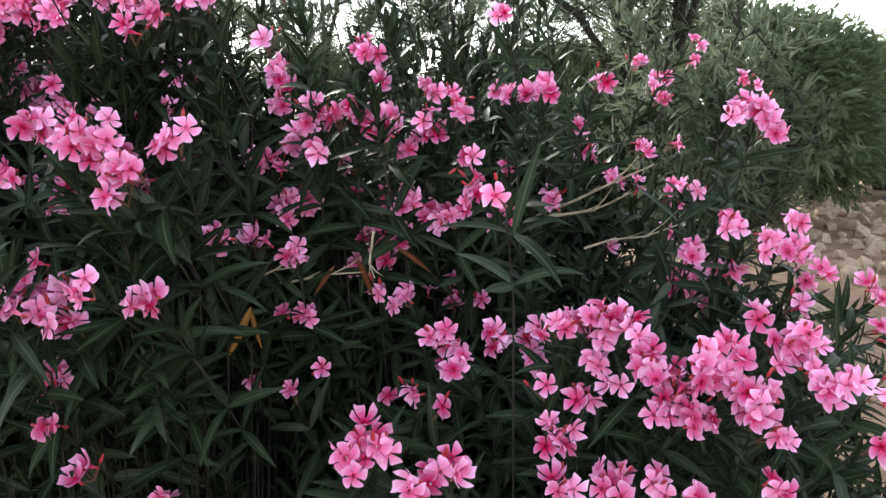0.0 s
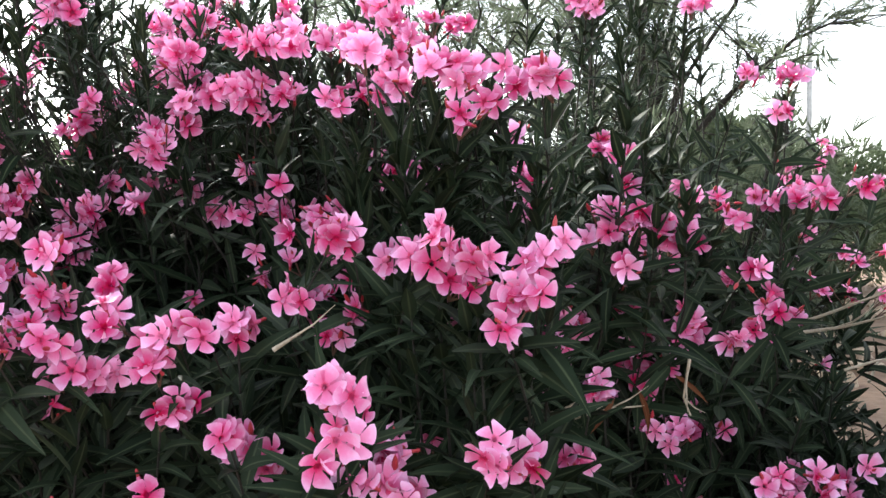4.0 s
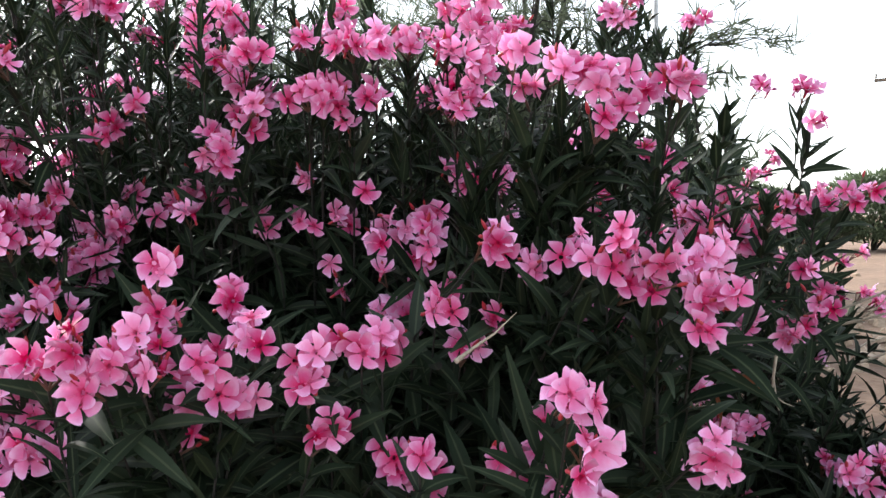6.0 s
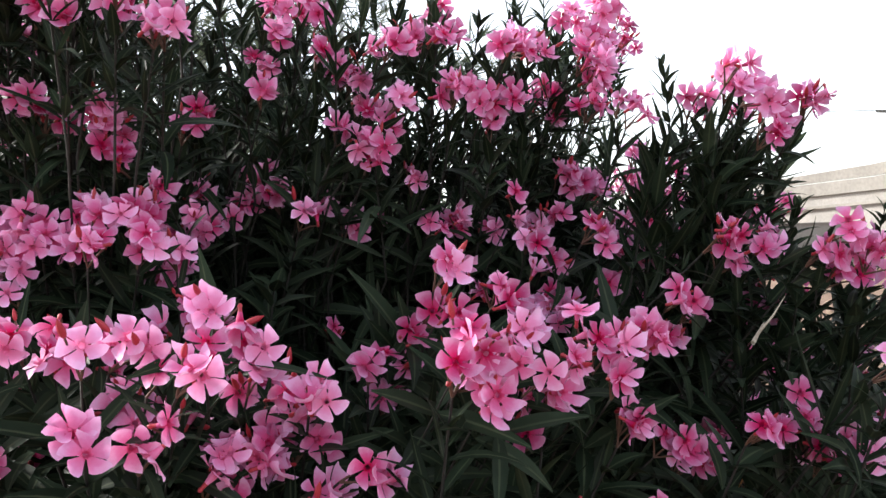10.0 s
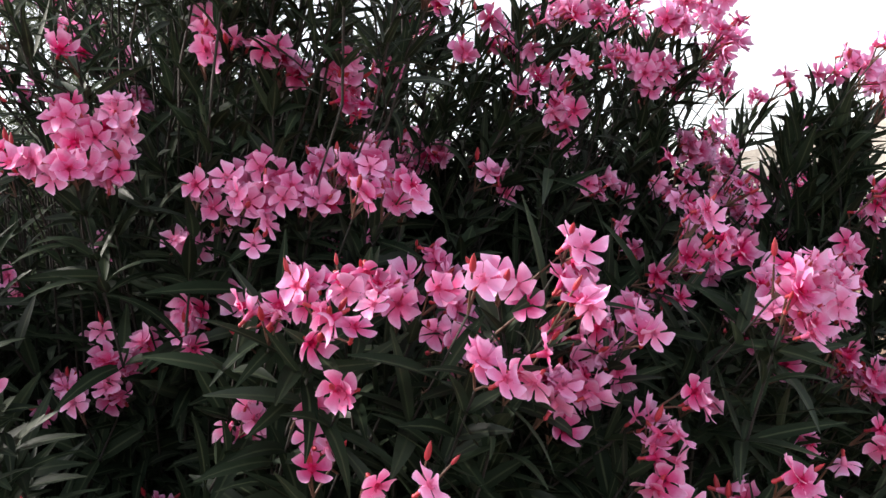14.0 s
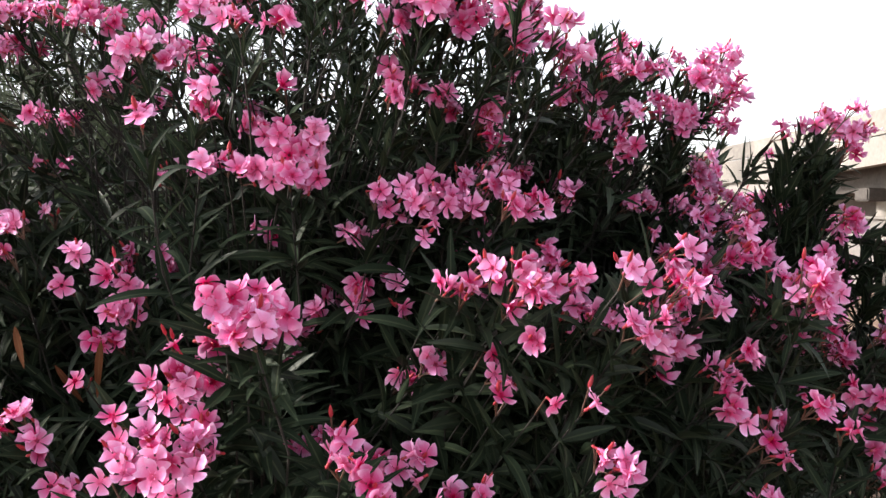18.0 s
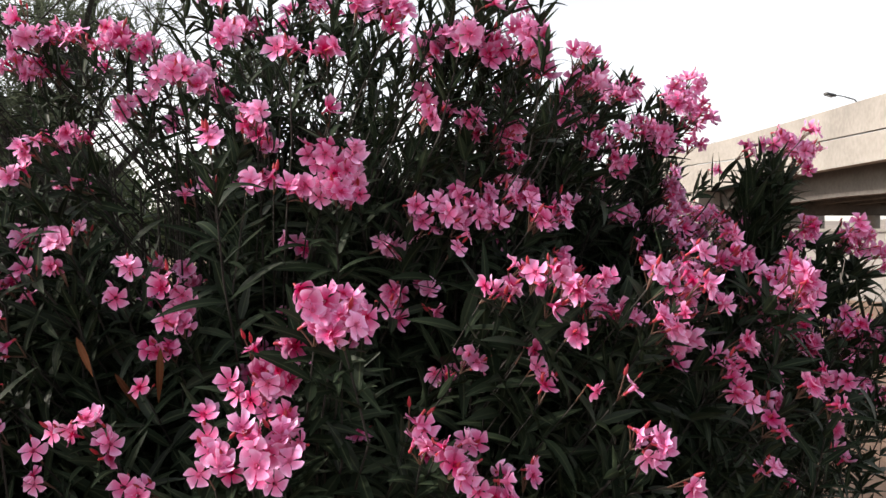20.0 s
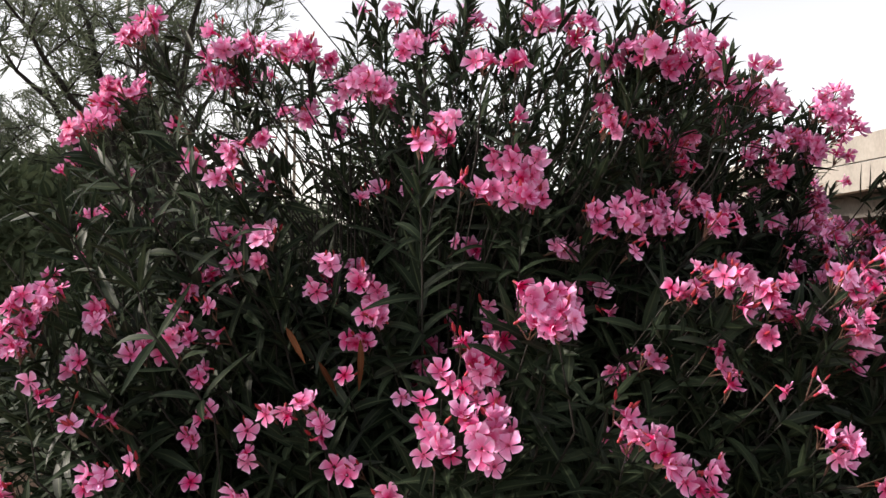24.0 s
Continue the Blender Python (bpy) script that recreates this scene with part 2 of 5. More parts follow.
def leaf_template(bend, fold, seg=ROWS_LEAF):
    """A lance-shaped leaf along +y, 1 long and 1 wide at most: points and their uv."""
    pts, uv = [], []
    y = z = 0.0
    ang = 0.0
    for i in range(seg + 1):
        s = i / seg
        w = 0.5 * (math.sin(math.pi * min(0.985, s ** 0.82 + 0.02))) ** 0.75
        for u, lift in ((-1, 1), (0, 0), (1, 1)):
            pts.append((u * w, y, z, w * fold * lift))
            uv.append((0.5 + 0.5 * u, s))
        ang += bend / seg
        y += math.cos(ang) / seg
        z -= math.sin(ang) / seg
    return np.array(pts), np.array(uv)


LEAF_SHAPES = [leaf_template(b, f) for b, f in ((0.15, 0.25), (0.45, 0.3), (0.8, 0.35), (0.3, 0.5), (-0.2, 0.3), (1.2, 0.2))]
LEAF_QUADS = np.array([(3 * i + j, 3 * i + j + 1, 3 * i + j + 4, 3 * i + j + 3) for i in range(ROWS_LEAF) for j in (0, 1)])


class Leaves:
    """Collects leaves into one mesh."""

    def __init__(self):
        self.v, self.q, self.uv, self.n = [], [], [], 0

    def add(self, at, along, face, length, width, shape):
        pts, uv = LEAF_SHAPES[shape]
        d = unit(along)
        s = unit(np.cross(d, face))
        n = np.cross(s, d)
        self.v.append(at + width * pts[:, :1] * s + length * pts[:, 1:2] * d + (length * pts[:, 2:3] + width * pts[:, 3:4]) * n)
        self.q.append(LEAF_QUADS + self.n)
        self.uv.append(uv)
        self.n += len(pts)

    def mesh(self, name):
        return quads_mesh(name, np.vstack(self.v), np.vstack(self.q), np.vstack(self.uv))


def single_leaf_meshes():
    out = []
    for k in range(len(LEAF_SHAPES)):
        one = Leaves()
        one.add(np.zeros(3), (0, 1, 0), (0, 0, 1), 1.0, 0.13, k)
        out.append(one.mesh("leaf"))
    return out


def leaf_matrix(at, along, face, length):
    d = unit(along)
    s = unit(np.cross(d, face))
    n = np.cross(s, d)
    m = Matrix(((s[0], d[0], n[0], at[0]), (s[1], d[1], n[1], at[1]), (s[2], d[2], n[2], at[2]), (0, 0, 0, 1)))
    return m @ Matrix.Diagonal((length, length, length, 1))


def flower_mesh(radius, cup, twist, seed):
    """Five broad, lopsided petals round a throat, facing +z."""
    rng = random.Random(seed)
    v, q, mat = [], [], []
    rows, cols = 6, 5
    for k in range(5):
        a0 = k * 2 * math.pi / 5 + rng.uniform(-0.07, 0.07)
        ln = radius * rng.uniform(0.93, 1.05)
        ccup, ctw = cup + rng.uniform(-0.2, 0.2), twist + rng.uniform(-0.15, 0.15)
        wid = radius * rng.uniform(0.39, 0.48)
        base = len(v)
        for i in range(rows):
            s = i / (rows - 1)
            r = 0.003 + (ln - 0.003) * s
            w = wid * (0.2 + 0.8 * min(1.0, s * 1.2) ** 0.95) * (1.0 if s < 0.8 else 1.0 - 0.12 * ((s - 0.8) / 0.2) ** 2)
            for j in range(cols):
                u = 2 * j / (cols - 1) - 1
                rr = r - radius * 0.08 * s * (u * u) + radius * 0.11 * s * s * u
                x, y = rr, u * w + radius * 0.05 * s
                z = ccup * r * s + ctw * u * w * s + 0.16 * radius * (s ** 2) * (u * u - 0.4) - (0.25 * radius * max(0, s - 0.7) ** 1.3)
                v.append((x * math.cos(a0) - y * math.sin(a0), x * math.sin(a0) + y * math.cos(a0), z))
        for i in range(rows - 1):
            for j in range(cols - 1):
                b = base + i * cols + j
                q.append((b, b + cols, b + cols + 1, b + 1))
                mat.append(0)
    for k in range(5):
        a0 = (k + 0.5) * 2 * math.pi / 5
        b = len(v)
        for r, w, z in ((0.0025, 0.0018, 0.0), (0.0052, 0.0012, 0.0035)):
            for u in (-1, 1):
                v.append((r * math.cos(a0) - u * w * math.sin(a0), r * math.sin(a0) + u * w * math.cos(a0), z))
        q.append((b, b + 2, b + 3, b + 1))
        mat.append(0)
    ring = ((0.0042, 0.0006), (0.0036, -0.004), (0.0022, -0.011), (0.0018, -0.016), (0.0026, -0.0175), (0.0012, -0.02))
    b = len(v)
    for r, z in ring:
        for j in range(6):
            v.append((r * math.cos(j * math.pi / 3), r * math.sin(j * math.pi / 3), z))
    for i in range(len(ring) - 1):
        for j in range(6):
            q.append((b + i * 6 + j, b + i * 6 + 6 + j, b + i * 6 + 6 + (j + 1) % 6, b + i * 6 + (j + 1) % 6))
            mat.append(0 if i < 2 else 1)
    me = quads_mesh("flower", np.array(v), np.array(q))
    me.materials.append(PETAL)
    me.materials.append(THROAT)
    me.polygons.foreach_set("material_index", np.array(mat, np.int32))
    return me


FLOWERS = [flower_mesh(0.0200, c, t, i) for i, (c, t) in enumerate(((0.05, 0.1), (0.15, 0.25), (0.3, 0.15), (-0.05, 0.2), (0.45, 0.3), (0.1, -0.2), (0.7, 0.2), (0.2, 0.0)))]
LEAF_MESHES = single_leaf_meshes()

# ---- the ground and the distance ----
def ground_sheet():
    g = [0.0]
    step = 0.6
    while g[-1] < 2500:
        g.append(g[-1] + step)
        step *= 1.16
    line = sorted([-x for x in g[1:]] + g)
    n = len(line)
    X, Y = np.meshgrid(np.array(line), np.array(line) + 4, indexing="ij")
    Z = np.zeros_like(X)
    for i in range(n):
        for j in range(n):
            x, y = X[i, j], Y[i, j]
            r = math.hypot(x, y)
            if r < 80:
                Z[i, j] = 0.05 * noise.noise((x * 0.5, y * 0.5, 0)) + 0.03 * noise.noise((x * 1.7, y * 1.7, 3))
    v = np.stack([X, Y, Z], -1).reshape(-1, 3)
    q = [(i * n + j, (i + 1) * n + j, (i + 1) * n + j + 1, i * n + j + 1) for i in range(n - 1) for j in range(n - 1)]
    return tagged(part("ground", quads_mesh("ground", v, q), DIRT), "bare reddish-brown dirt ground with loose stones", "ground", kind="structure")


ground_sheet()


def hills():
    v, q = [], []
    n = 90
    for i in range(n + 1):
        b = radians(20 + 100 * i / n)
        top = 8 + 5 * noise.noise((i * 0.09, 2.0, 0)) + 2 * noise.noise((i * 0.35, 7.0, 0))
        for r, z in ((260, -1), (300, top * 0.55), (340, top), (420, -1)):
            zz = z + (0.8 * noise.noise((i * 0.8, r * 0.05, 1)) if z > 0 else 0)
            v.append((r * math.sin(b), r * math.cos(b), zz))
    for i in range(n):
        for j in range(3):
            q.append((i * 4 + j, i * 4 + j + 1, i * 4 + 5 + j, i * 4 + 4 + j))
    tagged(part("hill_ridge", quads_mesh("hill_ridge", np.array(v), np.array(q)), HILL), "low dry brown hill ridge on the horizon", "hill", kind="structure")


hills()


def loose_stones():
    rng = random.Random(5)
    bm = bmesh.new()
    for k in range(760):
        x, y = (rng.uniform(1.5, 14), rng.uniform(4.5, 22)) if k < 420 else (rng.uniform(3.5, 8.5), rng.uniform(6.5, 12))
        s = rng.uniform(0.02, 0.09) * (1.0 if k < 420 else 1.25)
        r = bmesh.ops.create_icosphere(bm, subdivisions=1, radius=s, matrix=pose(x, y, s * 0.25, rng.uniform(0, 90), rng.uniform(0, 90), rng.uniform(0, 90)))
        for vv in r["verts"]:
            vv.co += Vector([rng.uniform(-0.25, 0.25) * s for _ in range(3)])
    tagged(part("stones", bm, STONE), "scattered pale stones on the dirt", "stones", kind="stuff")


loose_stones()


# ---- trees and shrubs behind ----
def feathery_tree(at, height, radius, seed, density=1.0, label="grey-green feathery tree with thin bare twigs showing"):
    rng = random.Random(seed)
    t = root("feathery_tree", label, "tree", at, "trees behind the bushes")
    wood, crown = Tubes(6), Leaves()
    fork = np.array((rng.uniform(-0.1, 0.1), rng.uniform(-0.1, 0.1), height * 0.25))
    wood.add(curve_pts((0, 0, -0.05), fork, 0, 4, 0.03, rng), [k * height / 5 for k in (0.1, 0.09, 0.085, 0.075, 0.07)])
    twigs = []
    for k in range(11):
        az = k * 2.399 + rng.uniform(-0.3, 0.3)
        rr = radius * rng.uniform(0.35, 0.95)
        tip = np.array((rr * math.cos(az), rr * math.sin(az), height * rng.uniform(0.55, 1.0) - 0.25 * rr))
        limb_pts = curve_pts(fork, tip, 0.15 * rr, 7, 0.06, rng)
        wood.add(limb_pts, np.linspace(0.042, 0.008, 8) * height / 5)
        for i in range(2, 8):
            for _ in range(3):
                d = unit((rng.gauss(0, 1), rng.gauss(0, 1), rng.uniform(0.0, 1.3)))
                end = limb_pts[i] + d * radius * rng.uniform(0.2, 0.5)
                p = curve_pts(limb_pts[i], end, rng.uniform(-0.05, 0.1), 5, 0.03, rng)
                wood.add(p, np.linspace(0.008, 0.002, 6))
                twigs.append(p)
    for p in twigs:
        for i in range(1, 6):
            for _ in range(max(1, round(5 * density))):
                d = unit(unit(p[i] - p[i - 1]) + np.array([rng.gauss(0, 0.6) for _ in range(3)]))
                c = p[i] + np.array([rng.gauss(0, 0.03) for _ in range(3)])
                ln = rng.uniform(0.12, 0.30) * min(1, height / 4.2)
                for _ in range(5):
                    dd = unit(d + np.array([rng.gauss(0, 0.33) for _ in range(3)]))
                    crown.add(c, dd, (rng.gauss(0, 1), rng.gauss(0, 1), rng.gauss(0, 1)), ln * rng.uniform(0.5, 1), rng.uniform(0.006, 0.011), rng.randrange(6))
    part("trunk", wood.mesh("trunk"), BARK, t, "grey-brown trunk with thin limbs")
    part("crown", crown.mesh("crown"), NEEDLE, t, "fine feathery grey-green foliage")
    return t


feathery_tree((1.7, 6.9, 0), 4.9, 1.8, 11, 0.6)
feathery_tree((1.3, 3.9, 0), 2.25, 0.5, 17, 0.4)
feathery_tree((-3.4, 10.4, 0), 5.8, 2.6, 12, 0.45)
feathery_tree((0.4, 13.5, 0), 6.5, 2.8, 13)
feathery_tree((3.4, 13.5, 0), 4.6, 1.8, 15, 0.6)
feathery_tree((-1.3, 9.0, 0), 4.4, 2.0, 16, 0.7)


def round_shrub(at, rx, ry, height, seed, count=15000, leaf=0.11):
    rng = random.Random(seed)
    t = root("shrub", "dense dark green rounded shrub on bare dirt", "shrub", at, "shrubs on the dirt lot")
    wood, crown = Tubes(5), Leaves()
    for k in range(14):
        az = rng.uniform(0, 6.283)
        rr = rng.uniform(0.2, 0.8)
        tip = (rr * rx * math.cos(az), rr * ry * math.sin(az), height * rng.uniform(0.5, 0.9))
        wood.add(curve_pts((0.1 * math.cos(az), 0.1 * math.sin(az), -0.03), tip, 0.1, 6, 0.05, rng), np.linspace(0.04, 0.008, 7))
    for _ in range(count):
        az, cz = rng.uniform(0, 6.283), rng.uniform(-0.75, 1)
        s = math.sqrt(1 - cz * cz)
        d = np.array((s * math.cos(az), s * math.sin(az), cz))
        bump = 1 + 0.22 * noise.noise((d[0] * 2.2 + seed, d[1] * 2.2, d[2] * 2.2)) + 0.10 * noise.noise((d[0] * 6, d[1] * 6 + seed, d[2] * 6))
        r = bump * rng.uniform(0.5, 1.0) ** 0.6
        p = np.array((d[0] * rx * r, d[1] * ry * r, height * (0.5 + 0.5 * d[2] * r)))
        if p[2] < 0.05:
            continue
        crown.add(p, unit(d + np.array([rng.gauss(0, 0.5) for _ in range(3)])), (rng.gauss(0, 1), rng.gauss(0, 1), 1), leaf * rng.uniform(0.7, 1.5), leaf * 0.38, rng.randrange(6))
    part("trunk", wood.mesh("trunk"), BARK, t)
    part("crown", crown.mesh("crown"), SHRUB_LEAF, t)
    return t


round_shrub((3.9, 10.2, 0), 1.5, 1.2, 2.7, 21)
round_shrub((0.9, 7.6, 0), 1.5, 1.2, 2.0, 28)
round_shrub((7.6, 14.2, 0), 2.0, 1.5, 2.6, 22)
round_shrub((5.9, 13.0, 0), 1.6, 1.3, 2.5, 29)
round_shrub((1.6, 12.5, 0), 1.6, 1.3, 2.4, 23)
round_shrub((-1.6, 11.8, 0), 1.9, 1.3, 2.3, 24)
round_shrub((-4.8, 11.0, 0), 1.8, 1.3, 2.4, 25)
round_shrub((23.5, 25.5, 0), 2.6, 2.0, 2.9, 26, 9000, 0.2)
round_shrub((19.5, 27.5, 0), 2.4, 2.0, 2.6, 27, 9000, 0.2)


# ---- the overpass ----
PATH = [(14, -14), (20, -6.5), (26, -2.2), (31.4, 0.65), (39.4, 4.0), (45.5, 7.6), (49.5, 10.8), (52.4, 14.0), (54.2, 18.5), (55.0, 24.0), (55.8, 30.0), (56.0, 40.0)]
TOPS = [6.3, 6.4, 6.5, 6.6, 6.9, 6.9, 6.75, 6.5, 5.9, 5.2, 4.75, 4.3]


def offset_path(path, d):
    out = []
    for i, p in enumerate(path):
        a, b = path[max(i - 1, 0)], path[min(i + 1, len(path) - 1)]
        t = Vector((b[0] - a[0], b[1] - a[1])).normalized()
        out.append((p[0] + t.y * d, p[1] - t.x * d))
    return out


def sweep(name, near, far, lo, hi, mat, parent, first=0, last=None, label=""):
    """A wall-like band between two offsets of the road's line."""
    sl = slice(first, last)
    a, b, lo, hi = offset_path(PATH, near)[sl], offset_path(PATH, far)[sl], lo[sl], hi[sl]
    v, q = [], []
    for (ax, ay), (bx, by), z0, z1 in zip(a, b, lo, hi):
        v += [(ax, ay, z0), (ax, ay, z1), (bx, by, z1), (bx, by, z0)]
    for i in range(len(a) - 1):
        for j in range(4):
            q.append((4 * i + j, 4 * i + (j + 1) % 4, 4 * i + 4 + (j + 1) % 4, 4 * i + 4 + j))
    e = 4 * (len(a) - 1)
    q += [(0, 3, 2, 1), (e, e + 1, e + 2, e + 3)]
    return part(name, quads_mesh(name, np.array(v), np.array(q), smooth=False), mat, parent, label)


def overpass():
    t = root("overpass", "weathered beige concrete road overpass with a solid parapet", "overpass", (0, 0, 0))
    n = len(PATH)
    par = [min(1.25, 0.15 + 0.2 * max(0, 10 - abs(i - 3))) for i in range(n)]
    mid = [z - p * (1.0 if i < 6 else 0.8) for i, (z, p) in enumerate(zip(TOPS, par))]
    low = [4.1, 4.1, 4.15, 4.2, 4.3, 4.15, 4.05, 3.9, 3.7, 3.5, 3.2, 3.0]
    sweep("parapet", 0.0, 0.3, mid, TOPS, CONCRETE, t, label="pale concrete parapet")
    sweep("parapet", 9.7, 10.0, mid, TOPS, CONCRETE, t, label="pale concrete parapet")
    sweep("fascia", 0.05, 0.6, low, [z - 0.06 for z in mid], CONCRETE, t, label="beige concrete edge beam")
    sweep("fascia", 9.4, 9.95, low, [z - 0.06 for z in mid], CONCRETE, t)
    # deck, girders and pier caps have the underside's shade in their colour
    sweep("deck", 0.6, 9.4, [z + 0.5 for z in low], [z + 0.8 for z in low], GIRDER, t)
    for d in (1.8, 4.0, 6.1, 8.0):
        sweep("girder", d, d + 0.6, [z - 1.1 for z in low], [z + 0.5 for z in low], GIRDER, t, 0, 8, "concrete girder, coloured dark for the shade under the deck")
    sweep("retaining_wall", 0.3, 9.6, [-0.1] * n, [z - 0.02 for z in low], PLASTER, t, 6, None, "pale retaining wall of the ramp")
    sweep("ledge", 0.02, 0.3, [z - 0.9 for z in low], [z - 0.7 for z in low], CONCRETE, t, 6, None)
    for i in (2, 5):
        c, d = offset_path(PATH, 2.2)[i], offset_path(PATH, 7.8)[i]
        cap = bmesh.new()
        ang = math.degrees(math.atan2(d[1] - c[1], d[0] - c[0]))
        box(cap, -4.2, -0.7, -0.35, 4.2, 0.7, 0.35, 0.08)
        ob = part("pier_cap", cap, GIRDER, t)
        ob.matrix_basis = pose((c[0] + d[0]) / 2, (c[1] + d[1]) / 2, low[i] - 1.3, 0, 0, ang)
        for x, y in (c, d):
            pil = Tubes(16)
            pil.add([(x, y, -0.1), (x, y, low[i] - 1.6)], [0.5, 0.5])
            part("pier", pil.mesh("pier"), CONCRETE, t)
    return t


overpass()


def road_lamp(at, arms, turn, height=3.4):
    t = root("road_lamp", "grey steel road lamp with curved arms on the overpass", "street lamp", at, "lamps along the overpass")
    t.rotation_euler = (0, 0, radians(turn))
    p = Tubes(8)
    p.add([(0, 0, -1.2), (0, 0, 0), (0, 0, height)], [0.09, 0.08, 0.05])
    part("pole", p.mesh("pole"), STEEL, t)
    for s in arms:
        a = Tubes(6)
        a.add([(0, 0, height), (0.15 * s, 0, height + 0.45), (0.6 * s, 0, height + 0.8), (1.3 * s, 0, height + 0.9), (2.0 * s, 0, height + 0.95)], [0.045, 0.042, 0.04, 0.035, 0.03])
        part("arm", a.mesh("arm"), STEEL, t)
        h = bmesh.new()
        box(h, -0.32, -0.13, -0.07, 0.32, 0.13, 0.07, 0.03)
        hd = part("lamp_head", h, ROOF, t, "dark lamp head")
        hd.matrix_basis = pose(2.25 * s, 0, height + 0.93, 0, -6 * s, 0)
        g = bmesh.new()
        box(g, -0.22, -0.09, -0.02, 0.22, 0.09, 0.0)
        part("lens", g, LENS, hd).location = (0, 0, -0.072)
    return t


road_lamp((50.4, 19.0, 4.0), (-1, 1), -70, 3.0)
road_lamp((43.6, 1.5, 6.0), (1,), 140, 1.35)
road_lamp((52.5, 34.0, 4.0), (-1, 1), -85, 3.0)


# ---- poles, walls, sheds far off ----
def power_pole():
    t = root("power_pole", "twin-legged wooden power pole with a crossarm", "utility pole", (42, 42.1, 0))
    t.rotation_euler = (0, 0, radians(-46))
    for x in (-0.29, 0.29):
        p = Tubes(8)
        p.add([(x, 0, -0.1), (x, 0, 10.2)], [0.14, 0.09])
        part("leg", p.mesh("leg"), WOOD_POLE, t)
    bm = bmesh.new()
    box(bm, -1.5, -0.08, 9.75, 1.7, 0.08, 9.95, 0.01)
    part("crossarm", bm, WOOD_POLE, t)
    bm = bmesh.new()
    box(bm, 0.2, -0.07, 6.9, 1.7, 0.07, 7.05, 0.01)
    part("lower_arm", bm, WOOD_POLE, t)
    for x, z in ((-1.4, 9.95), (0, 10.2), (1.6, 9.95), (1.6, 7.05)):
        i = Tubes(8)
        i.add([(x, 0, z), (x, 0, z + 0.12), (x, 0, z + 0.2), (x, 0, z + 0.34)], [0.03, 0.09, 0.05, 0.08])
        part("insulator", i.mesh("insulator"), PLASTER, t)
    return t


power_pole()


def wires():
    for k, (a, b) in enumerate((((42.9, 41.0, 10.2), (90, 0, 11)), ((42, 42.1, 10.4), (92, 2, 11.2)), ((41, 43, 10.2), (94, 4, 11)))):
        w = Tubes(4)
        w.add(curve_pts(a, b, -1.2, 24), [0.012] * 25)
        tagged(part("power_line", w.mesh("power_line"), ROOF), "thin dark power line hanging from the pole", "cable", "power lines")


wires()


def slim_pole(at, height):
    t = root("slim_pole", "tall slim grey steel pole behind the bushes", "pole", at)
    p = Tubes(10)
    p.add([(0, 0, -0.1), (0, 0, height)], [0.09, 0.055])
    part("pole", p.mesh("pole"), STEEL, t)
    p = Tubes(10)
    p.add([(0, 0, height), (0, 0, height + 0.08)], [0.07, 0.03])
    part("pole_cap", p.mesh("pole_cap"), STEEL, t)


slim_pole((9.5, 17.5, 0), 8.5)
slim_pole((57.4, 1.5, 0), 6.5)


def low_wall(name, a, b, height, mat, label):
    d = Vector((b[0] - a[0], b[1] - a[1]))
    t = root(name, label, "wall", (a[0], a[1], 0), kind="structure")
    t.rotation_euler = (0, 0, math.atan2(d.y, d.x))
    bm = bmesh.new()
    box(bm, 0, -0.1, -0.1, d.length, 0.1, height, 0.01)
    part("wall_body", bm, mat, t)
    bm = bmesh.new()
    box(bm, -0.05, -0.15, height, d.length + 0.05, 0.15, height + 0.08, 0.015)
    part("coping", bm, CONCRETE, t)


low_wall("wall_east", (21.9, 19.7), (30, 14.0), 1.4, PLASTER, "low pale plastered boundary wall on the dirt lot")
low_wall("wall_south", (18.5, 5.0), (17.2, -2.5), 1.5, PLASTER, "low pale plastered boundary wall under the overpass")


def shed():
    t = root("shed", "low shed with a dark curved roof", "shed", (34, 27, 0))
    t.rotation_euler = (0, 0, radians(-50))
    bm = bmesh.new()
    box(bm, -4, -2, -0.1, 4, 2, 1.3)
    part("wall", bm, PLASTER, t)
    v, q = [], []
    for x in (-4.3, 4.3):
        for i in range(9):
            a = math.pi * i / 8
            v.append((x, -2.3 * math.cos(a), 1.3 + 0.75 * math.sin(a)))
    q = [(i, i + 1, i + 10, i + 9) for i in range(8)]
    part("roof", quads_mesh("roof", np.array(v), np.array(q)), ROOF, t)


shed()


def trough():
    t = root("concrete_trough", "pale concrete trough with a thin post standing in it", "trough", (39.6, 39.9, 0))
    t.rotation_euler = (0, 0, radians(-46))
    bm = bmesh.new()
    box(bm, -1.3, -0.5, -0.05, 1.3, 0.5, 0.55, 0.15)
    part("basin", bm, PLASTER, t)
    p = Tubes(8)
    p.add([(-0.2, 0, 0.5), (-0.2, 0, 3.2)], [0.06, 0.05])
    part("post", p.mesh("post"), STEEL, t)


trough()

# ---- the oleander bushes ----
AXIS_A, AXIS_B = np.array((-1.05, 2.35)), np.array((0.25, 2.15))


def outward(p):
    """The level way out of the bush's middle line through p."""
    ab = AXIS_B - AXIS_A
    s = min(1, max(0, float(np.dot(np.asarray(p[:2]) - AXIS_A, ab) / np.dot(ab, ab))))
    d = np.asarray(p[:2]) - (AXIS_A + s * ab)
    r = np.linalg.norm(d)
    return np.array((d[0], d[1], 0)) / r if r > 0.05 else np.array((0.0, -1.0, 0.0))


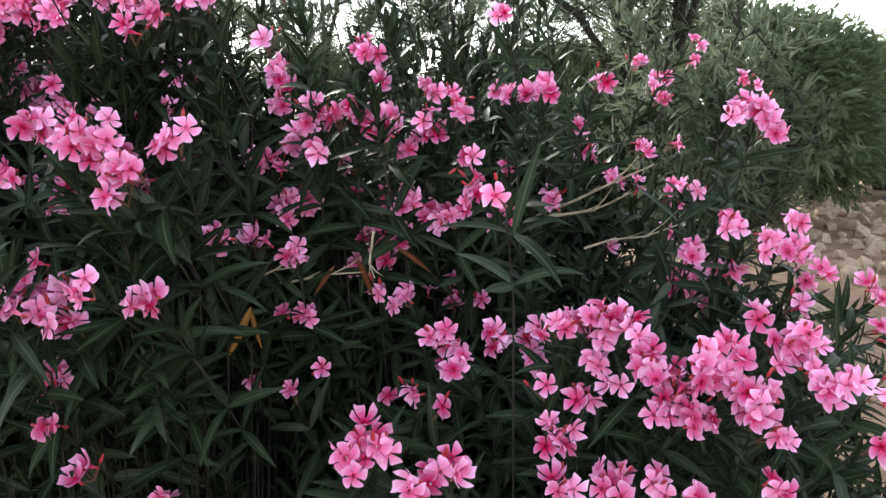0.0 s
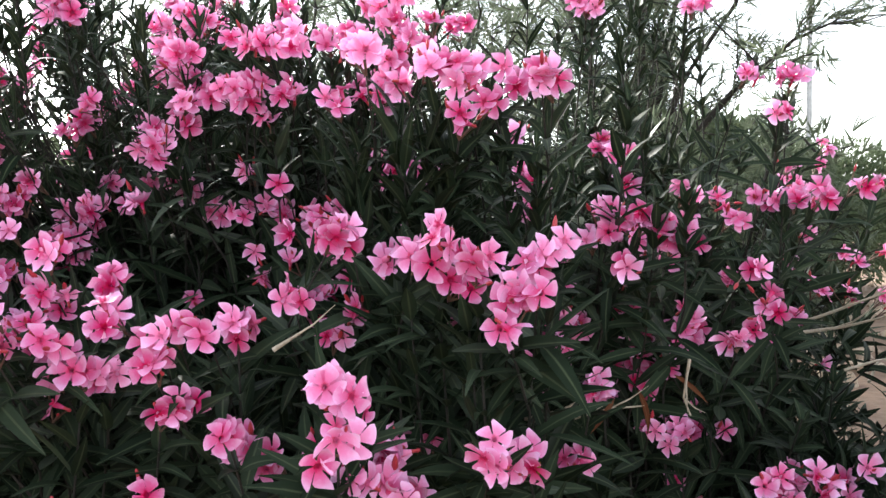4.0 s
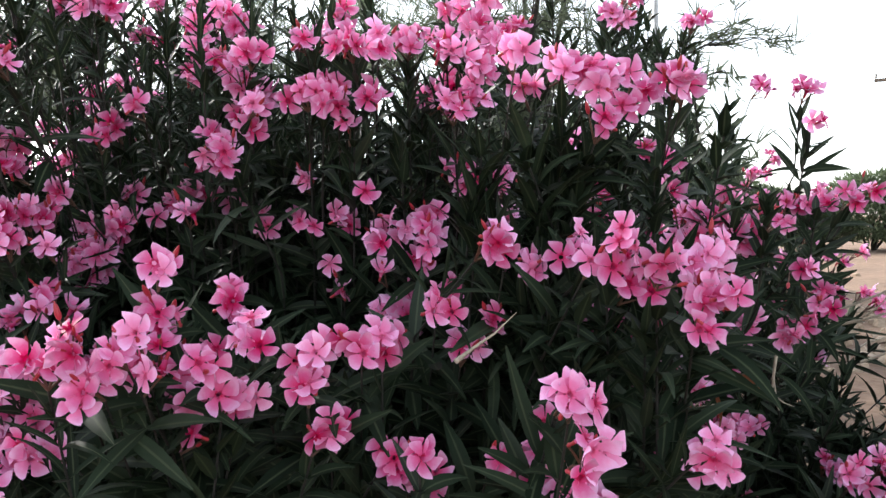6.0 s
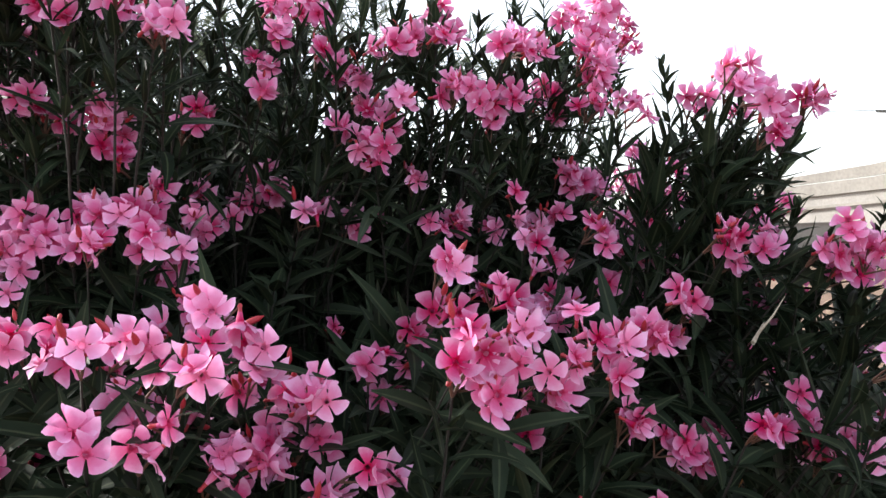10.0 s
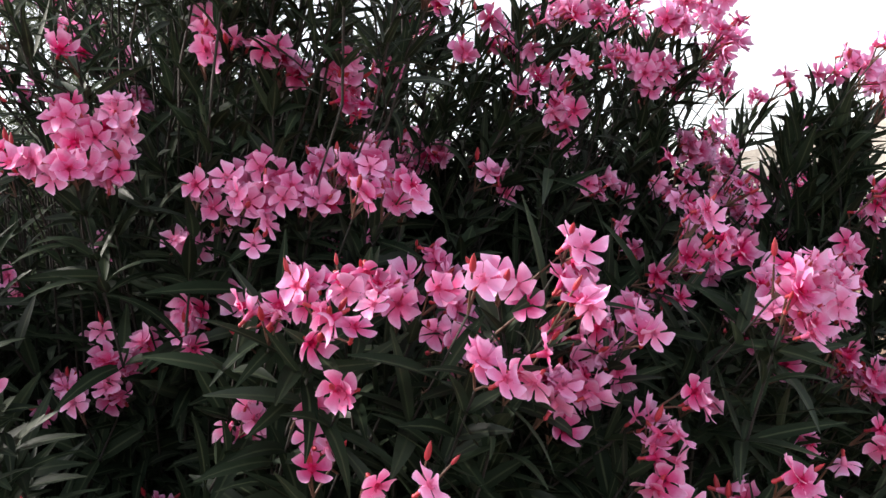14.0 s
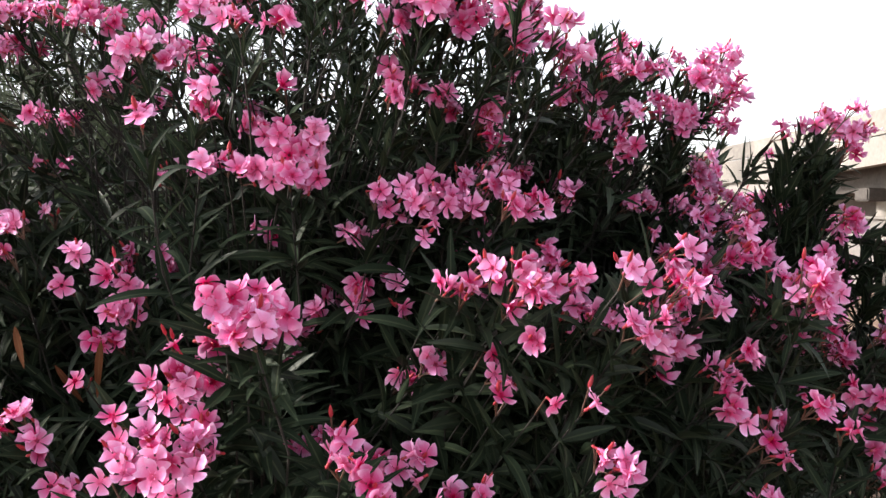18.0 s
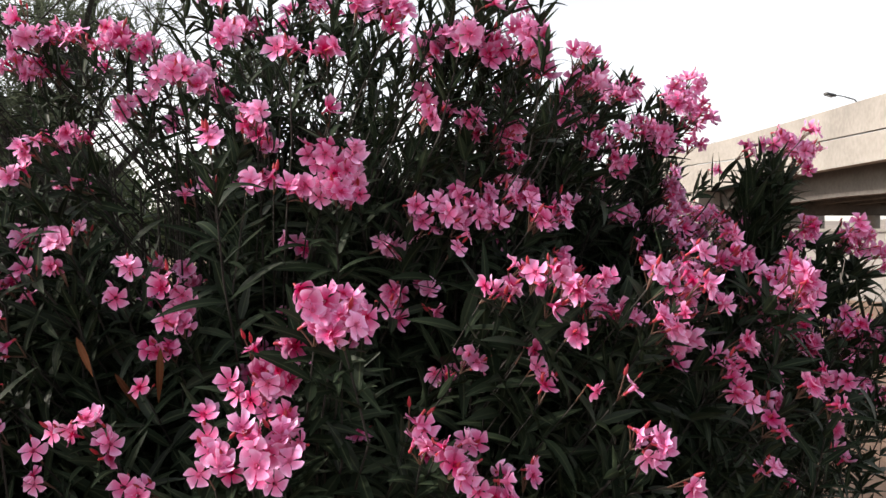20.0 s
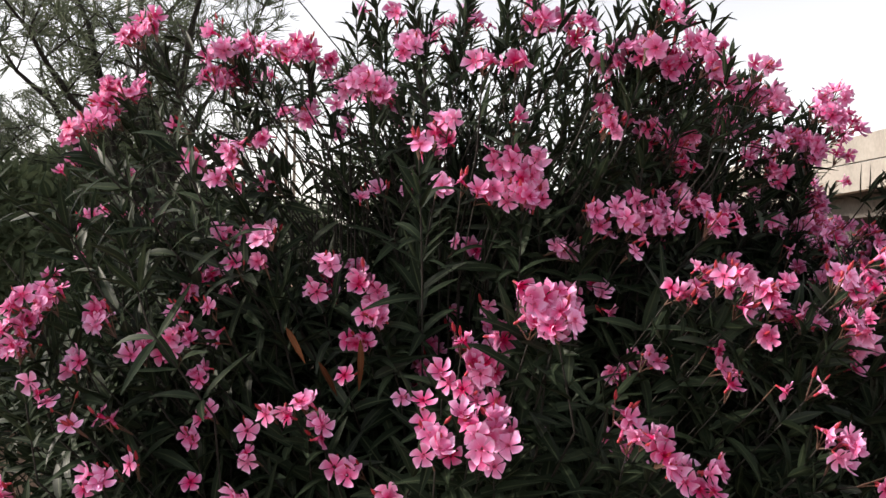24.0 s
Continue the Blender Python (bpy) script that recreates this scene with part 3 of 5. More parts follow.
def stem(a, b):
    """A stem from the fork a that keeps to the inside of the bush, then rises to b."""
    a, b = np.asarray(a, float), np.asarray(b, float)
    deep = b - 0.14 * outward(b) - np.array((0, 0, 0.16))
    knee = np.array((*(0.1 * a + 0.9 * deep)[:2], 0.2 * deep[2] + 0.8 * a[2]))
    return [a, knee, deep, b]


class Bush:
    def __init__(self, label, foot, seed):
        self.root = root("oleander_bush", label, "bush", (foot[0], foot[1], 0), "oleander bushes")
        self.foot, self.rng = np.array((foot[0], foot[1], 0.0)), random.Random(seed)
        self.leaves, self.singles, self.heads = Leaves(), 0, []

    def put(self, ob):
        ob.matrix_parent_inverse = Matrix.Translation(-self.root.location)

    def leaf(self, at, along, face, length, width, near):
        k = self.rng.randrange(6)
        if near and self.singles < 290:
            ob = new("leaf", LEAF_MESHES[k])
            if not LEAF_MESHES[k].materials:
                LEAF_MESHES[k].materials.append(LEAF_ONE)
            ob.parent = self.root
            self.put(ob)
            ob.matrix_basis = leaf_matrix(at, along, face, length)
            self.singles += 1
        else:
            self.leaves.add(at, along, face, length, width, k)

    def skirt(self, a, b, whorls):
        """Broad old leaves that clothe a stem from a to b."""
        rng = self.rng
        way = unit(b - a)
        e1, e2 = basis(way)
        turn = rng.uniform(0, 6.283)
        for i in range(whorls):
            p = a + (b - a) * (i + rng.uniform(0.2, 0.8)) / whorls
            turn += 1.05
            for k in range(3):
                w = turn + k * 2.094 + rng.uniform(-0.3, 0.3)
                r = math.cos(w) * e1 + math.sin(w) * e2
                open_ = rng.uniform(0.6, 1.25)
                d = unit(way * math.cos(open_) + r * math.sin(open_) + np.array((0, 0, rng.uniform(-0.2, 0.1))))
                n = way * math.sin(open_) - r * math.cos(open_) + np.array([rng.gauss(0, 0.2) for _ in range(3)])
                self.leaf(p, d, n, rng.uniform(0.085, 0.13), rng.uniform(0.015, 0.022), False)

    def shoot(self, tip, way, nodes, twigs, root_pt, near=False, first=0.035, size=1.0, tight=0.0):
        """A leafy shoot that ends at tip: whorls of three long leaves below it."""
        rng = self.rng
        way = unit(way)
        step = 0.03 * min(1.0, 1.1 * size)
        long = first + nodes * step
        low = tip - way * long - np.array((0, 0, 0.02))
        path = stem(root_pt, low)
        twigs.add([*path, (low + tip) / 2, tip], [0.0030, 0.0025, 0.0020, 0.0018, 0.0016, 0.0013])
        if low[2] < 1.5:
            self.skirt(path[2], low, rng.randrange(2, 4))
        e1, e2 = basis(way)
        turn = rng.uniform(0, 6.283)
        for i in range(nodes):
            p = tip - way * (first + i * step * rng.uniform(0.8, 1.2))
            turn += 1.05
            for k in range(3):
                if rng.random() < 0.06:
                    continue
                a = turn + k * 2.094 + rng.uniform(-0.25, 0.25)
                r = math.cos(a) * e1 + math.sin(a) * e2
                open_ = (1 - tight) * (rng.uniform(0.35, 0.8) + 0.09 * i) + tight * rng.uniform(0.18, 0.5)
                d = unit(way * math.cos(open_) + r * math.sin(open_) + np.array((0, 0, rng.uniform(-0.15, 0.1))))
                n = way * math.sin(open_) - r * math.cos(open_) + np.array([rng.gauss(0, 0.25) for _ in range(3)])
                young = (0.6, 0.82, 0.95)[i] if i < 3 else 1.0
                self.leaf(p, d, n, young * size * rng.uniform(0.068, 0.112), rng.uniform(0.0105, 0.0185) * (0.7 if p[2] > 1.62 else 1.0), near)


WEST = Bush("broad oleander bush covered in pink flower heads, long dark green leaves", (-0.95, 2.15), 41)
EAST = Bush("oleander bush with pink flower heads standing against the first", (0.25, 1.95), 42)


BUD_TUBE = Tubes(6)
BUD_TUBE.add([(0, 0, 0), (0, 0.12, 0), (0, 0.35, 0), (0, 0.7, 0), (0, 1, 0)], [0.05, 0.14, 0.17, 0.13, 0.02])
BUD = BUD_TUBE.mesh("bud")
BUD.materials.append(THROAT)


def flower_head(bush, c, count, size=1.0):
    """A loose dome of flowers with red buds on thin stalks."""
    rng = bush.rng
    out = outward(c)
    lean = unit(0.55 * out + np.array((0, 0, 0.75)) + np.array([rng.gauss(0, 0.2) for _ in range(3)]))
    base = c - lean * 0.035
    stalks = Tubes(5)
    e1, e2 = basis(lean)
    spots, buds = [], []
    spread = 0.0140 * math.sqrt(max(0, count - 1))
    for i in range(count):
        a, r = i * 2.399 + rng.uniform(-0.4, 0.4), spread * math.sqrt((i + 0.15) / count)
        q = c + out * 0.01 + (r * math.cos(a) * e1 + r * math.sin(a) * e2) + np.array([rng.gauss(0, 0.004) for _ in range(3)])
        q = q - 0.35 * r * lean
        face = unit(0.62 * out + np.array((0, 0, 0.3)) + 10.0 * (q - c) + np.array([rng.gauss(0, 0.4) for _ in range(3)]))
        spots.append((q, face))
        stalks.add([base, base * 0.4 + (q - face * 0.02) * 0.6 + lean * 0.004, q - face * 0.018], [0.0015, 0.0011, 0.0012])
    for _ in range(rng.randrange(0, 3) + count // 5):
        d = unit(lean + np.array([rng.gauss(0, 0.28) for _ in range(3)]))
        b = base + d * rng.uniform(0.03, 0.05)
        stalks.add([base, b], [0.0014, 0.0011])
        buds.append((b, d, rng.uniform(0.011, 0.021)))
    head = part("flower_head", stalks.mesh("flower_head"), PEDICEL, bush.root)
    bush.put(head)
    for b, d, ln in buds:
        ob = new("bud", BUD)
        ob.parent = head
        ob.matrix_basis = leaf_matrix(b, d, basis(d)[0], ln)
    for q, face in spots:
        e, _ = basis(face)
        f = new("flower", FLOWERS[rng.choice((0, 0, 1, 1, 2, 3, 3, 5, 7, 4, 6))])
        f.parent = head
        w = rng.uniform(0, 6.283)
        x = math.cos(w) * e + math.sin(w) * np.cross(face, e)
        y = np.cross(face, x)
        s = size * rng.uniform(0.88, 1.08)
        f.matrix_basis = Matrix(((x[0], y[0], face[0], q[0]), (x[1], y[1], face[1], q[1]), (x[2], y[2], face[2], q[2]), (0, 0, 0, 1))) @ Matrix.Diagonal((s, s, s, 1))
    return base, lean


ALL_TIPS = []


def in_gap(p):
    """The open air over the saddle between the two bushes, but for the sprig that stands in it."""
    if math.hypot(p[0] + 0.52, p[1] - 1.30) < 0.13:
        return False
    return p[0] > -0.68 and ((p[2] > 1.5 and 1.1 < p[1] < 1.52 + 0.25 * (p[0] + 0.4)) or (p[2] > 1.28 and p[0] > -0.5 and p[1] < 1.24))


def fork_of(main, p):
    """The place on a main branch from which a shoot to p springs."""
    low = main[:, 2] < min(p[2] - 0.12, 0.5)
    gap = np.linalg.norm(main - p, axis=1) + np.where(low, 0, 2)
    return main[int(np.argmin(gap))]


def spires(bush, tips, size=0.64):
    """Upright leafy shoots that stand out of the top of a bush."""
    rng = bush.rng
    for c in tips:
        pts, main, twigs = min(bush.heads, key=lambda h: np.linalg.norm(h[1][-1, :2] - np.array(c[:2])))
        way = unit(0.22 * outward(c) + np.array((0, 0, 1)) + np.array([rng.gauss(0, 0.13) for _ in range(3)]))
        c = np.array(c) - way * 0.025
        bush.shoot(c, way, rng.randrange(7, 11), twigs, fork_of(main, c - way * 0.2), first=0.006, size=size, tight=0.5)


def limb(bush, heads):
    """One limb of a bush: its branch, flowering shoots with their heads (place and count of blooms) and leafy side shoots."""
    rng = bush.rng
    pts = np.array([h[:3] for h in heads])
    ALL_TIPS.extend(pts)
    mid = pts.mean(0)
    out = outward(mid)
    fork = mid - 0.4 * out - np.array((0, 0, 0.36))
    foot = bush.foot + np.array((rng.uniform(-0.2, 0.2), rng.uniform(-0.15, 0.15), -0.03))
    twigs = Tubes(5)
    main = np.array(curve_pts(foot, fork, 0.12, 8, 0.025, rng))
    twigs.add(main, np.linspace(0.017, 0.005, 9))
    for x, y, z, n in heads:
        c = np.array((x, y, z))
        base, lean = flower_head(bush, c, n)
        if n > 1 and rng.random() < 0.75:
            bush.shoot(base, lean, rng.randrange(3, 6), twigs, fork_of(main, c), near=rng.random() < 0.12)
        else:
            path = stem(fork_of(main, c), base)
            twigs.add(path, (0.0027, 0.0022, 0.0017, 0.0013))
            if c[2] < 1.5:
                bush.skirt(path[2], base - 0.03 * lean, 2)
    bush.heads.append((pts, main, twigs))


limb(WEST, [
    (-1.420, 1.609, 1.094, 2), (-1.372, 1.327, 1.102, 2), (-1.412, 1.563, 1.104, 2), (-1.463, 1.639, 1.113, 1), (-1.571, 1.543, 1.121, 3),
    (-1.459, 1.670, 1.123, 2), (-1.369, 1.389, 1.134, 2), (-1.606, 1.574, 1.140, 2), (-1.441, 1.651, 1.147, 3), (-1.621, 1.586, 1.158, 2),
    (-1.620, 1.603, 1.183, 2), (-1.626, 1.626, 1.185, 3), (-1.612, 1.648, 1.212, 2), (-1.383, 1.470, 1.226, 1), (-1.390, 1.547, 1.233, 1),
    (-1.367, 1.548, 1.245, 1), (-1.378, 1.564, 1.260, 1), (-1.399, 1.495, 1.320, 2),
])
limb(WEST, [
    (-1.360, 1.367, 1.166, 3), (-1.363, 1.398, 1.167, 3), (-1.183, 1.297, 1.219, 2), (-1.366, 1.413, 1.240, 1), (-1.189, 1.397, 1.264, 2),
    (-1.217, 1.389, 1.279, 1), (-1.362, 1.577, 1.283, 1), (-1.178, 1.384, 1.293, 2), (-1.223, 1.532, 1.302, 1), (-1.210, 1.394, 1.304, 2),
    (-1.189, 1.413, 1.306, 2), (-1.284, 1.382, 1.323, 2), (-1.219, 1.463, 1.330, 2), (-1.232, 1.488, 1.333, 2), (-1.336, 1.373, 1.342, 3),
    (-1.264, 1.450, 1.343, 4), (-1.265, 1.367, 1.343, 1), (-1.257, 1.506, 1.354, 2),
])
limb(WEST, [
    (-1.402, 1.531, 1.365, 1), (-1.240, 1.568, 1.366, 1), (-1.383, 1.604, 1.370, 1), (-1.271, 1.664, 1.371, 2), (-1.211, 1.522, 1.377, 2),
    (-1.394, 1.631, 1.380, 3), (-1.269, 1.390, 1.380, 1), (-1.408, 1.487, 1.384, 3), (-1.375, 1.609, 1.385, 1), (-1.319, 1.520, 1.387, 3),
    (-1.256, 1.331, 1.389, 2), (-1.182, 1.619, 1.390, 3), (-1.244, 1.587, 1.394, 2), (-1.385, 1.561, 1.400, 2), (-1.261, 1.493, 1.400, 2),
    (-1.231, 1.364, 1.405, 2), (-1.346, 1.548, 1.411, 2), (-1.339, 1.602, 1.412, 3),
])
limb(WEST, [
    (-1.279, 1.408, 1.413, 2), (-1.330, 1.388, 1.414, 1), (-1.306, 1.552, 1.416, 2), (-1.199, 1.387, 1.421, 1), (-1.237, 1.350, 1.446, 2),
    (-1.190, 1.629, 1.499, 3), (-1.254, 1.613, 1.503, 3), (-1.198, 1.590, 1.504, 3), (-1.175, 1.676, 1.540, 4), (-1.195, 1.652, 1.541, 3),
    (-1.208, 1.673, 1.623, 3), (-1.216, 1.669, 1.666, 2), (-1.192, 1.539, 1.739, 4), (-1.268, 1.601, 1.749, 2), (-1.212, 1.628, 1.771, 3),
    (-1.236, 1.538, 1.776, 3), (-1.269, 1.616, 1.784, 3), (-1.227, 1.632, 1.825, 6),
])
limb(WEST, [
    (-1.154, 1.245, 1.088, 3), (-1.134, 1.232, 1.156, 3), (-1.135, 1.248, 1.162, 2), (-1.104, 1.252, 1.190, 3), (-1.163, 1.277, 1.191, 1),
    (-1.118, 1.149, 1.198, 2), (-1.116, 1.180, 1.220, 3), (-1.162, 1.301, 1.235, 3), (-1.153, 1.299, 1.259, 2), (-1.083, 1.304, 1.276, 2),
    (-1.110, 1.292, 1.288, 2), (-1.144, 1.326, 1.353, 3), (-1.038, 1.201, 1.365, 4), (-1.025, 1.238, 1.369, 2), (-1.077, 1.198, 1.389, 3),
    (-1.013, 1.207, 1.393, 3), (-0.993, 1.201, 1.406, 1), (-1.051, 1.204, 1.407, 3),
])
limb(WEST, [
    (-0.923, 1.200, 1.184, 1), (-0.844, 1.263, 1.188, 2), (-0.821, 1.188, 1.201, 2), (-0.813, 1.217, 1.289, 2), (-0.948, 1.258, 1.290, 1),
    (-0.941, 1.260, 1.328, 1), (-0.884, 1.282, 1.328, 4), (-0.956, 1.300, 1.333, 3), (-0.908, 1.249, 1.336, 4), (-0.820, 1.226, 1.343, 2),
    (-0.967, 1.296, 1.358, 2), (-0.822, 1.244, 1.363, 2), (-0.981, 1.189, 1.370, 1), (-0.926, 1.202, 1.377, 2), (-0.980, 1.254, 1.378, 4),
    (-0.805, 1.242, 1.383, 3), (-0.884, 1.299, 1.394, 2), (-0.878, 1.225, 1.398, 3),
])
limb(WEST, [
    (-1.137, 1.338, 1.262, 2), (-1.144, 1.391, 1.287, 1), (-1.167, 1.399, 1.290, 2), (-1.117, 1.381, 1.301, 2), (-1.160, 1.397, 1.309, 3),
    (-0.978, 1.451, 1.318, 3), (-1.133, 1.388, 1.327, 3), (-1.068, 1.582, 1.328, 4), (-0.961, 1.427, 1.343, 1), (-1.108, 1.591, 1.349, 3),
    (-1.128, 1.387, 1.354, 2), (-1.173, 1.412, 1.354, 1), (-1.027, 1.404, 1.365, 3), (-0.915, 1.407, 1.365, 2), (-1.173, 1.381, 1.377, 2),
    (-0.983, 1.392, 1.392, 2), (-1.100, 1.616, 1.398, 1), (-1.149, 1.584, 1.400, 1),
])
limb(WEST, [
    (-1.174, 1.383, 1.403, 2), (-0.968, 1.353, 1.415, 2), (-1.140, 1.614, 1.420, 2), (-0.976, 1.331, 1.423, 2), (-1.137, 1.615, 1.425, 1),
    (-0.894, 1.330, 1.436, 4), (-0.975, 1.331, 1.466, 3), (-1.140, 1.647, 1.491, 2), (-0.943, 1.672, 1.537, 2), (-0.892, 1.578, 1.603, 3),
    (-0.896, 1.569, 1.622, 4), (-0.899, 1.630, 1.653, 3), (-0.845, 1.602, 1.659, 2), (-0.858, 1.634, 1.679, 3), (-0.841, 1.570, 1.689, 3),
    (-1.015, 1.661, 1.701, 2), (-0.871, 1.664, 1.735, 3), (-0.866, 1.623, 1.757, 1), (-0.840, 1.582, 1.769, 4),
])
limb(WEST, [
    (-0.547, 1.166, 0.976, 2), (-0.594, 1.170, 1.042, 2), (-0.607, 1.182, 1.092, 1), (-0.598, 1.210, 1.109, 3), (-0.781, 1.147, 1.174, 3),
    (-0.529, 1.143, 1.212, 2), (-0.552, 1.094, 1.228, 3), (-0.683, 1.209, 1.238, 2), (-0.554, 1.147, 1.246, 4), (-0.589, 1.079, 1.248, 3),
    (-0.415, 1.105, 1.250, 4), (-0.593, 1.126, 1.256, 3), (-0.559, 1.152, 1.256, 3), (-0.629, 1.154, 1.262, 2), (-0.578, 1.144, 1.272, 4),
    (-0.466, 1.019, 1.286, 3), (-0.729, 1.118, 1.291, 2), (-0.606, 0.995, 1.313, 4),
])
limb(WEST, [
    (-0.611, 1.016, 1.355, 3),
    (-0.467, 1.168, 1.463, 2), (-0.522, 1.140, 1.468, 2),
])
limb(WEST, [
    (-0.701, 1.221, 1.226, 3), (-0.718, 1.212, 1.243, 3), (-0.737, 1.214, 1.254, 3), (-0.798, 1.238, 1.297, 3), (-0.615, 1.307, 1.357, 3),
    (-0.645, 1.511, 1.364, 3), (-0.769, 1.225, 1.378, 2), (-0.732, 1.259, 1.381, 2), (-0.661, 1.500, 1.386, 4), (-0.589, 1.287, 1.390, 2),
    (-0.636, 1.474, 1.402, 3), (-0.671, 1.252, 1.414, 3), (-0.730, 1.550, 1.418, 2), (-0.592, 1.433, 1.423, 2), (-0.683, 1.481, 1.439, 1),
    (-0.740, 1.569, 1.445, 1), (-0.627, 1.503, 1.453, 2), (-0.554, 1.258, 1.456, 3),
])
limb(WEST, [
    (-0.466, 1.277, 0.878, 2), (-0.280, 1.400, 1.009, 1), (-0.353, 1.481, 1.010, 1), (-0.287, 1.427, 1.151, 1), (-0.525, 1.313, 1.209, 2),
    (-0.493, 1.318, 1.217, 1), (-0.335, 1.380, 1.295, 5), (-0.356, 1.315, 1.310, 2), (-0.273, 1.477, 1.346, 11),
    (-0.466, 1.239, 1.392, 2), (-0.469, 1.485, 1.394, 3), (-0.301, 1.462, 1.412, 3), (-0.334, 1.470, 1.419, 5), (-0.432, 1.428, 1.442, 4),
    (-0.275, 1.514, 1.447, 4), (-0.522, 1.405, 1.466, 4), (-0.508, 1.230, 1.477, 4),
])
limb(WEST, [
    (-0.609, 1.223, 1.485, 2), (-0.607, 1.226, 1.489, 3),
    (-0.458, 1.239, 1.627, 2),
    (-0.422, 1.256, 1.655, 3), (-0.365, 1.228, 1.681, 2),
    (-0.577, 1.223, 1.705, 3),
])
limb(WEST, [
    (-0.684, 1.490, 1.487, 2), (-0.633, 1.404, 1.497, 4), (-0.492, 1.482, 1.519, 2),
    (-0.614, 1.353, 1.661, 3),
    (-0.549, 1.482, 1.692, 4), (-0.484, 1.297, 1.704, 2), (-0.526, 1.477, 1.739, 3), (-0.590, 1.458, 1.755, 5),
    (-0.721, 1.484, 1.763, 5), (-0.472, 1.479, 1.801, 2), (-0.509, 1.490, 1.852, 5),
])
limb(WEST, [
    (-0.658, 1.609, 1.508, 2), (-0.645, 1.523, 1.509, 4), (-0.591, 1.573, 1.509, 3), (-0.707, 1.632, 1.511, 3), (-0.771, 1.599, 1.513, 2),
    (-0.599, 1.524, 1.523, 2), (-0.728, 1.599, 1.524, 2), (-0.693, 1.505, 1.557, 1), (-0.762, 1.657, 1.588, 2), (-0.716, 1.531, 1.657, 2),
    (-0.734, 1.519, 1.686, 4), (-0.675, 1.525, 1.700, 4), (-0.787, 1.539, 1.703, 5), (-0.745, 1.561, 1.717, 4), (-0.674, 1.503, 1.775, 4),
    (-0.625, 1.522, 1.779, 3), (-0.700, 1.634, 1.810, 4), (-0.697, 1.661, 1.846, 3),
])
limb(WEST, [
    (-0.497, 1.490, 1.484, 4), (-0.313, 1.575, 1.518, 3), (-0.302, 1.571, 1.551, 3), (-0.492, 1.542, 1.579, 3),
    (-0.305, 1.585, 1.581, 4), (-0.330, 1.575, 1.639, 2),
    (-0.542, 1.565, 1.687, 2), (-0.568, 1.598, 1.712, 4), (-0.539, 1.568, 1.724, 3), (-0.527, 1.503, 1.733, 4), (-0.311, 1.615, 1.733, 2),
    (-0.507, 1.494, 1.773, 5), (-0.527, 1.506, 1.807, 4), (-0.581, 1.626, 1.812, 4), (-0.546, 1.524, 1.837, 4),
])
limb(WEST, [
    (-1.755, 1.955, 1.077, 2), (-1.693, 2.075, 1.083, 2), (-1.771, 1.877, 1.152, 1), (-1.729, 1.807, 1.154, 3), (-1.748, 1.872, 1.157, 3),
    (-1.738, 1.893, 1.176, 3), (-1.717, 1.796, 1.178, 3), (-1.683, 1.802, 1.182, 2), (-1.740, 1.811, 1.188, 4), (-1.732, 1.835, 1.200, 3),
    (-1.689, 1.817, 1.203, 3), (-1.663, 1.832, 1.212, 2), (-1.731, 1.910, 1.219, 1), (-1.675, 1.868, 1.229, 3), (-1.658, 1.848, 1.255, 1),
    (-1.678, 1.913, 1.255, 2), (-1.679, 1.857, 1.265, 3), (-1.666, 1.889, 1.300, 1),
])
limb(WEST, [
    (-1.365, 1.957, 1.094, 2), (-1.332, 1.925, 1.106, 2), (-1.466, 1.714, 1.127, 2), (-1.454, 1.727, 1.130, 2), (-1.577, 2.066, 1.172, 1),
    (-1.317, 1.756, 1.216, 1), (-1.312, 1.765, 1.219, 3), (-1.396, 2.004, 1.241, 1), (-1.625, 1.859, 1.250, 1), (-1.352, 1.986, 1.256, 4),
    (-1.355, 1.682, 1.258, 3), (-1.390, 2.038, 1.258, 3), (-1.640, 1.853, 1.266, 2), (-1.345, 1.986, 1.279, 4), (-1.327, 1.960, 1.287, 2),
    (-1.359, 1.996, 1.296, 3), (-1.644, 1.838, 1.306, 2), (-1.328, 1.948, 1.315, 2),
])
limb(WEST, [
    (-1.642, 1.748, 1.326, 3), (-1.323, 1.860, 1.332, 2), (-1.355, 2.016, 1.332, 1), (-1.607, 1.747, 1.337, 3), (-1.699, 1.754, 1.342, 3),
    (-1.686, 1.725, 1.343, 3), (-1.317, 1.894, 1.351, 2), (-1.692, 1.706, 1.361, 4), (-1.662, 1.730, 1.362, 2), (-1.633, 1.732, 1.364, 4),
    (-1.687, 1.735, 1.379, 4), (-1.714, 1.757, 1.383, 3), (-1.660, 1.736, 1.386, 2), (-1.312, 1.895, 1.456, 2), (-1.326, 1.814, 1.521, 3),
    (-1.400, 1.911, 1.533, 3), (-1.432, 1.960, 1.539, 1), (-1.473, 1.975, 1.546, 2),
])
limb(WEST, [
    (-1.428, 1.924, 1.546, 5), (-1.383, 1.901, 1.550, 4), (-1.461, 1.949, 1.556, 2), (-1.475, 2.009, 1.566, 1), (-1.489, 2.047, 1.566, 3),
    (-1.411, 1.912, 1.587, 5), (-1.366, 1.921, 1.598, 3), (-1.420, 1.963, 1.600, 3), (-1.421, 1.934, 1.615, 2), (-1.377, 1.906, 1.620, 2),
    (-1.478, 2.052, 1.650, 3), (-1.330, 1.779, 1.670, 3), (-1.502, 2.022, 1.676, 3), (-1.319, 1.797, 1.703, 3), (-1.503, 1.950, 1.778, 4),
    (-1.440, 1.919, 1.787, 4), (-1.313, 1.779, 1.806, 4), (-1.310, 1.737, 1.808, 6),
])
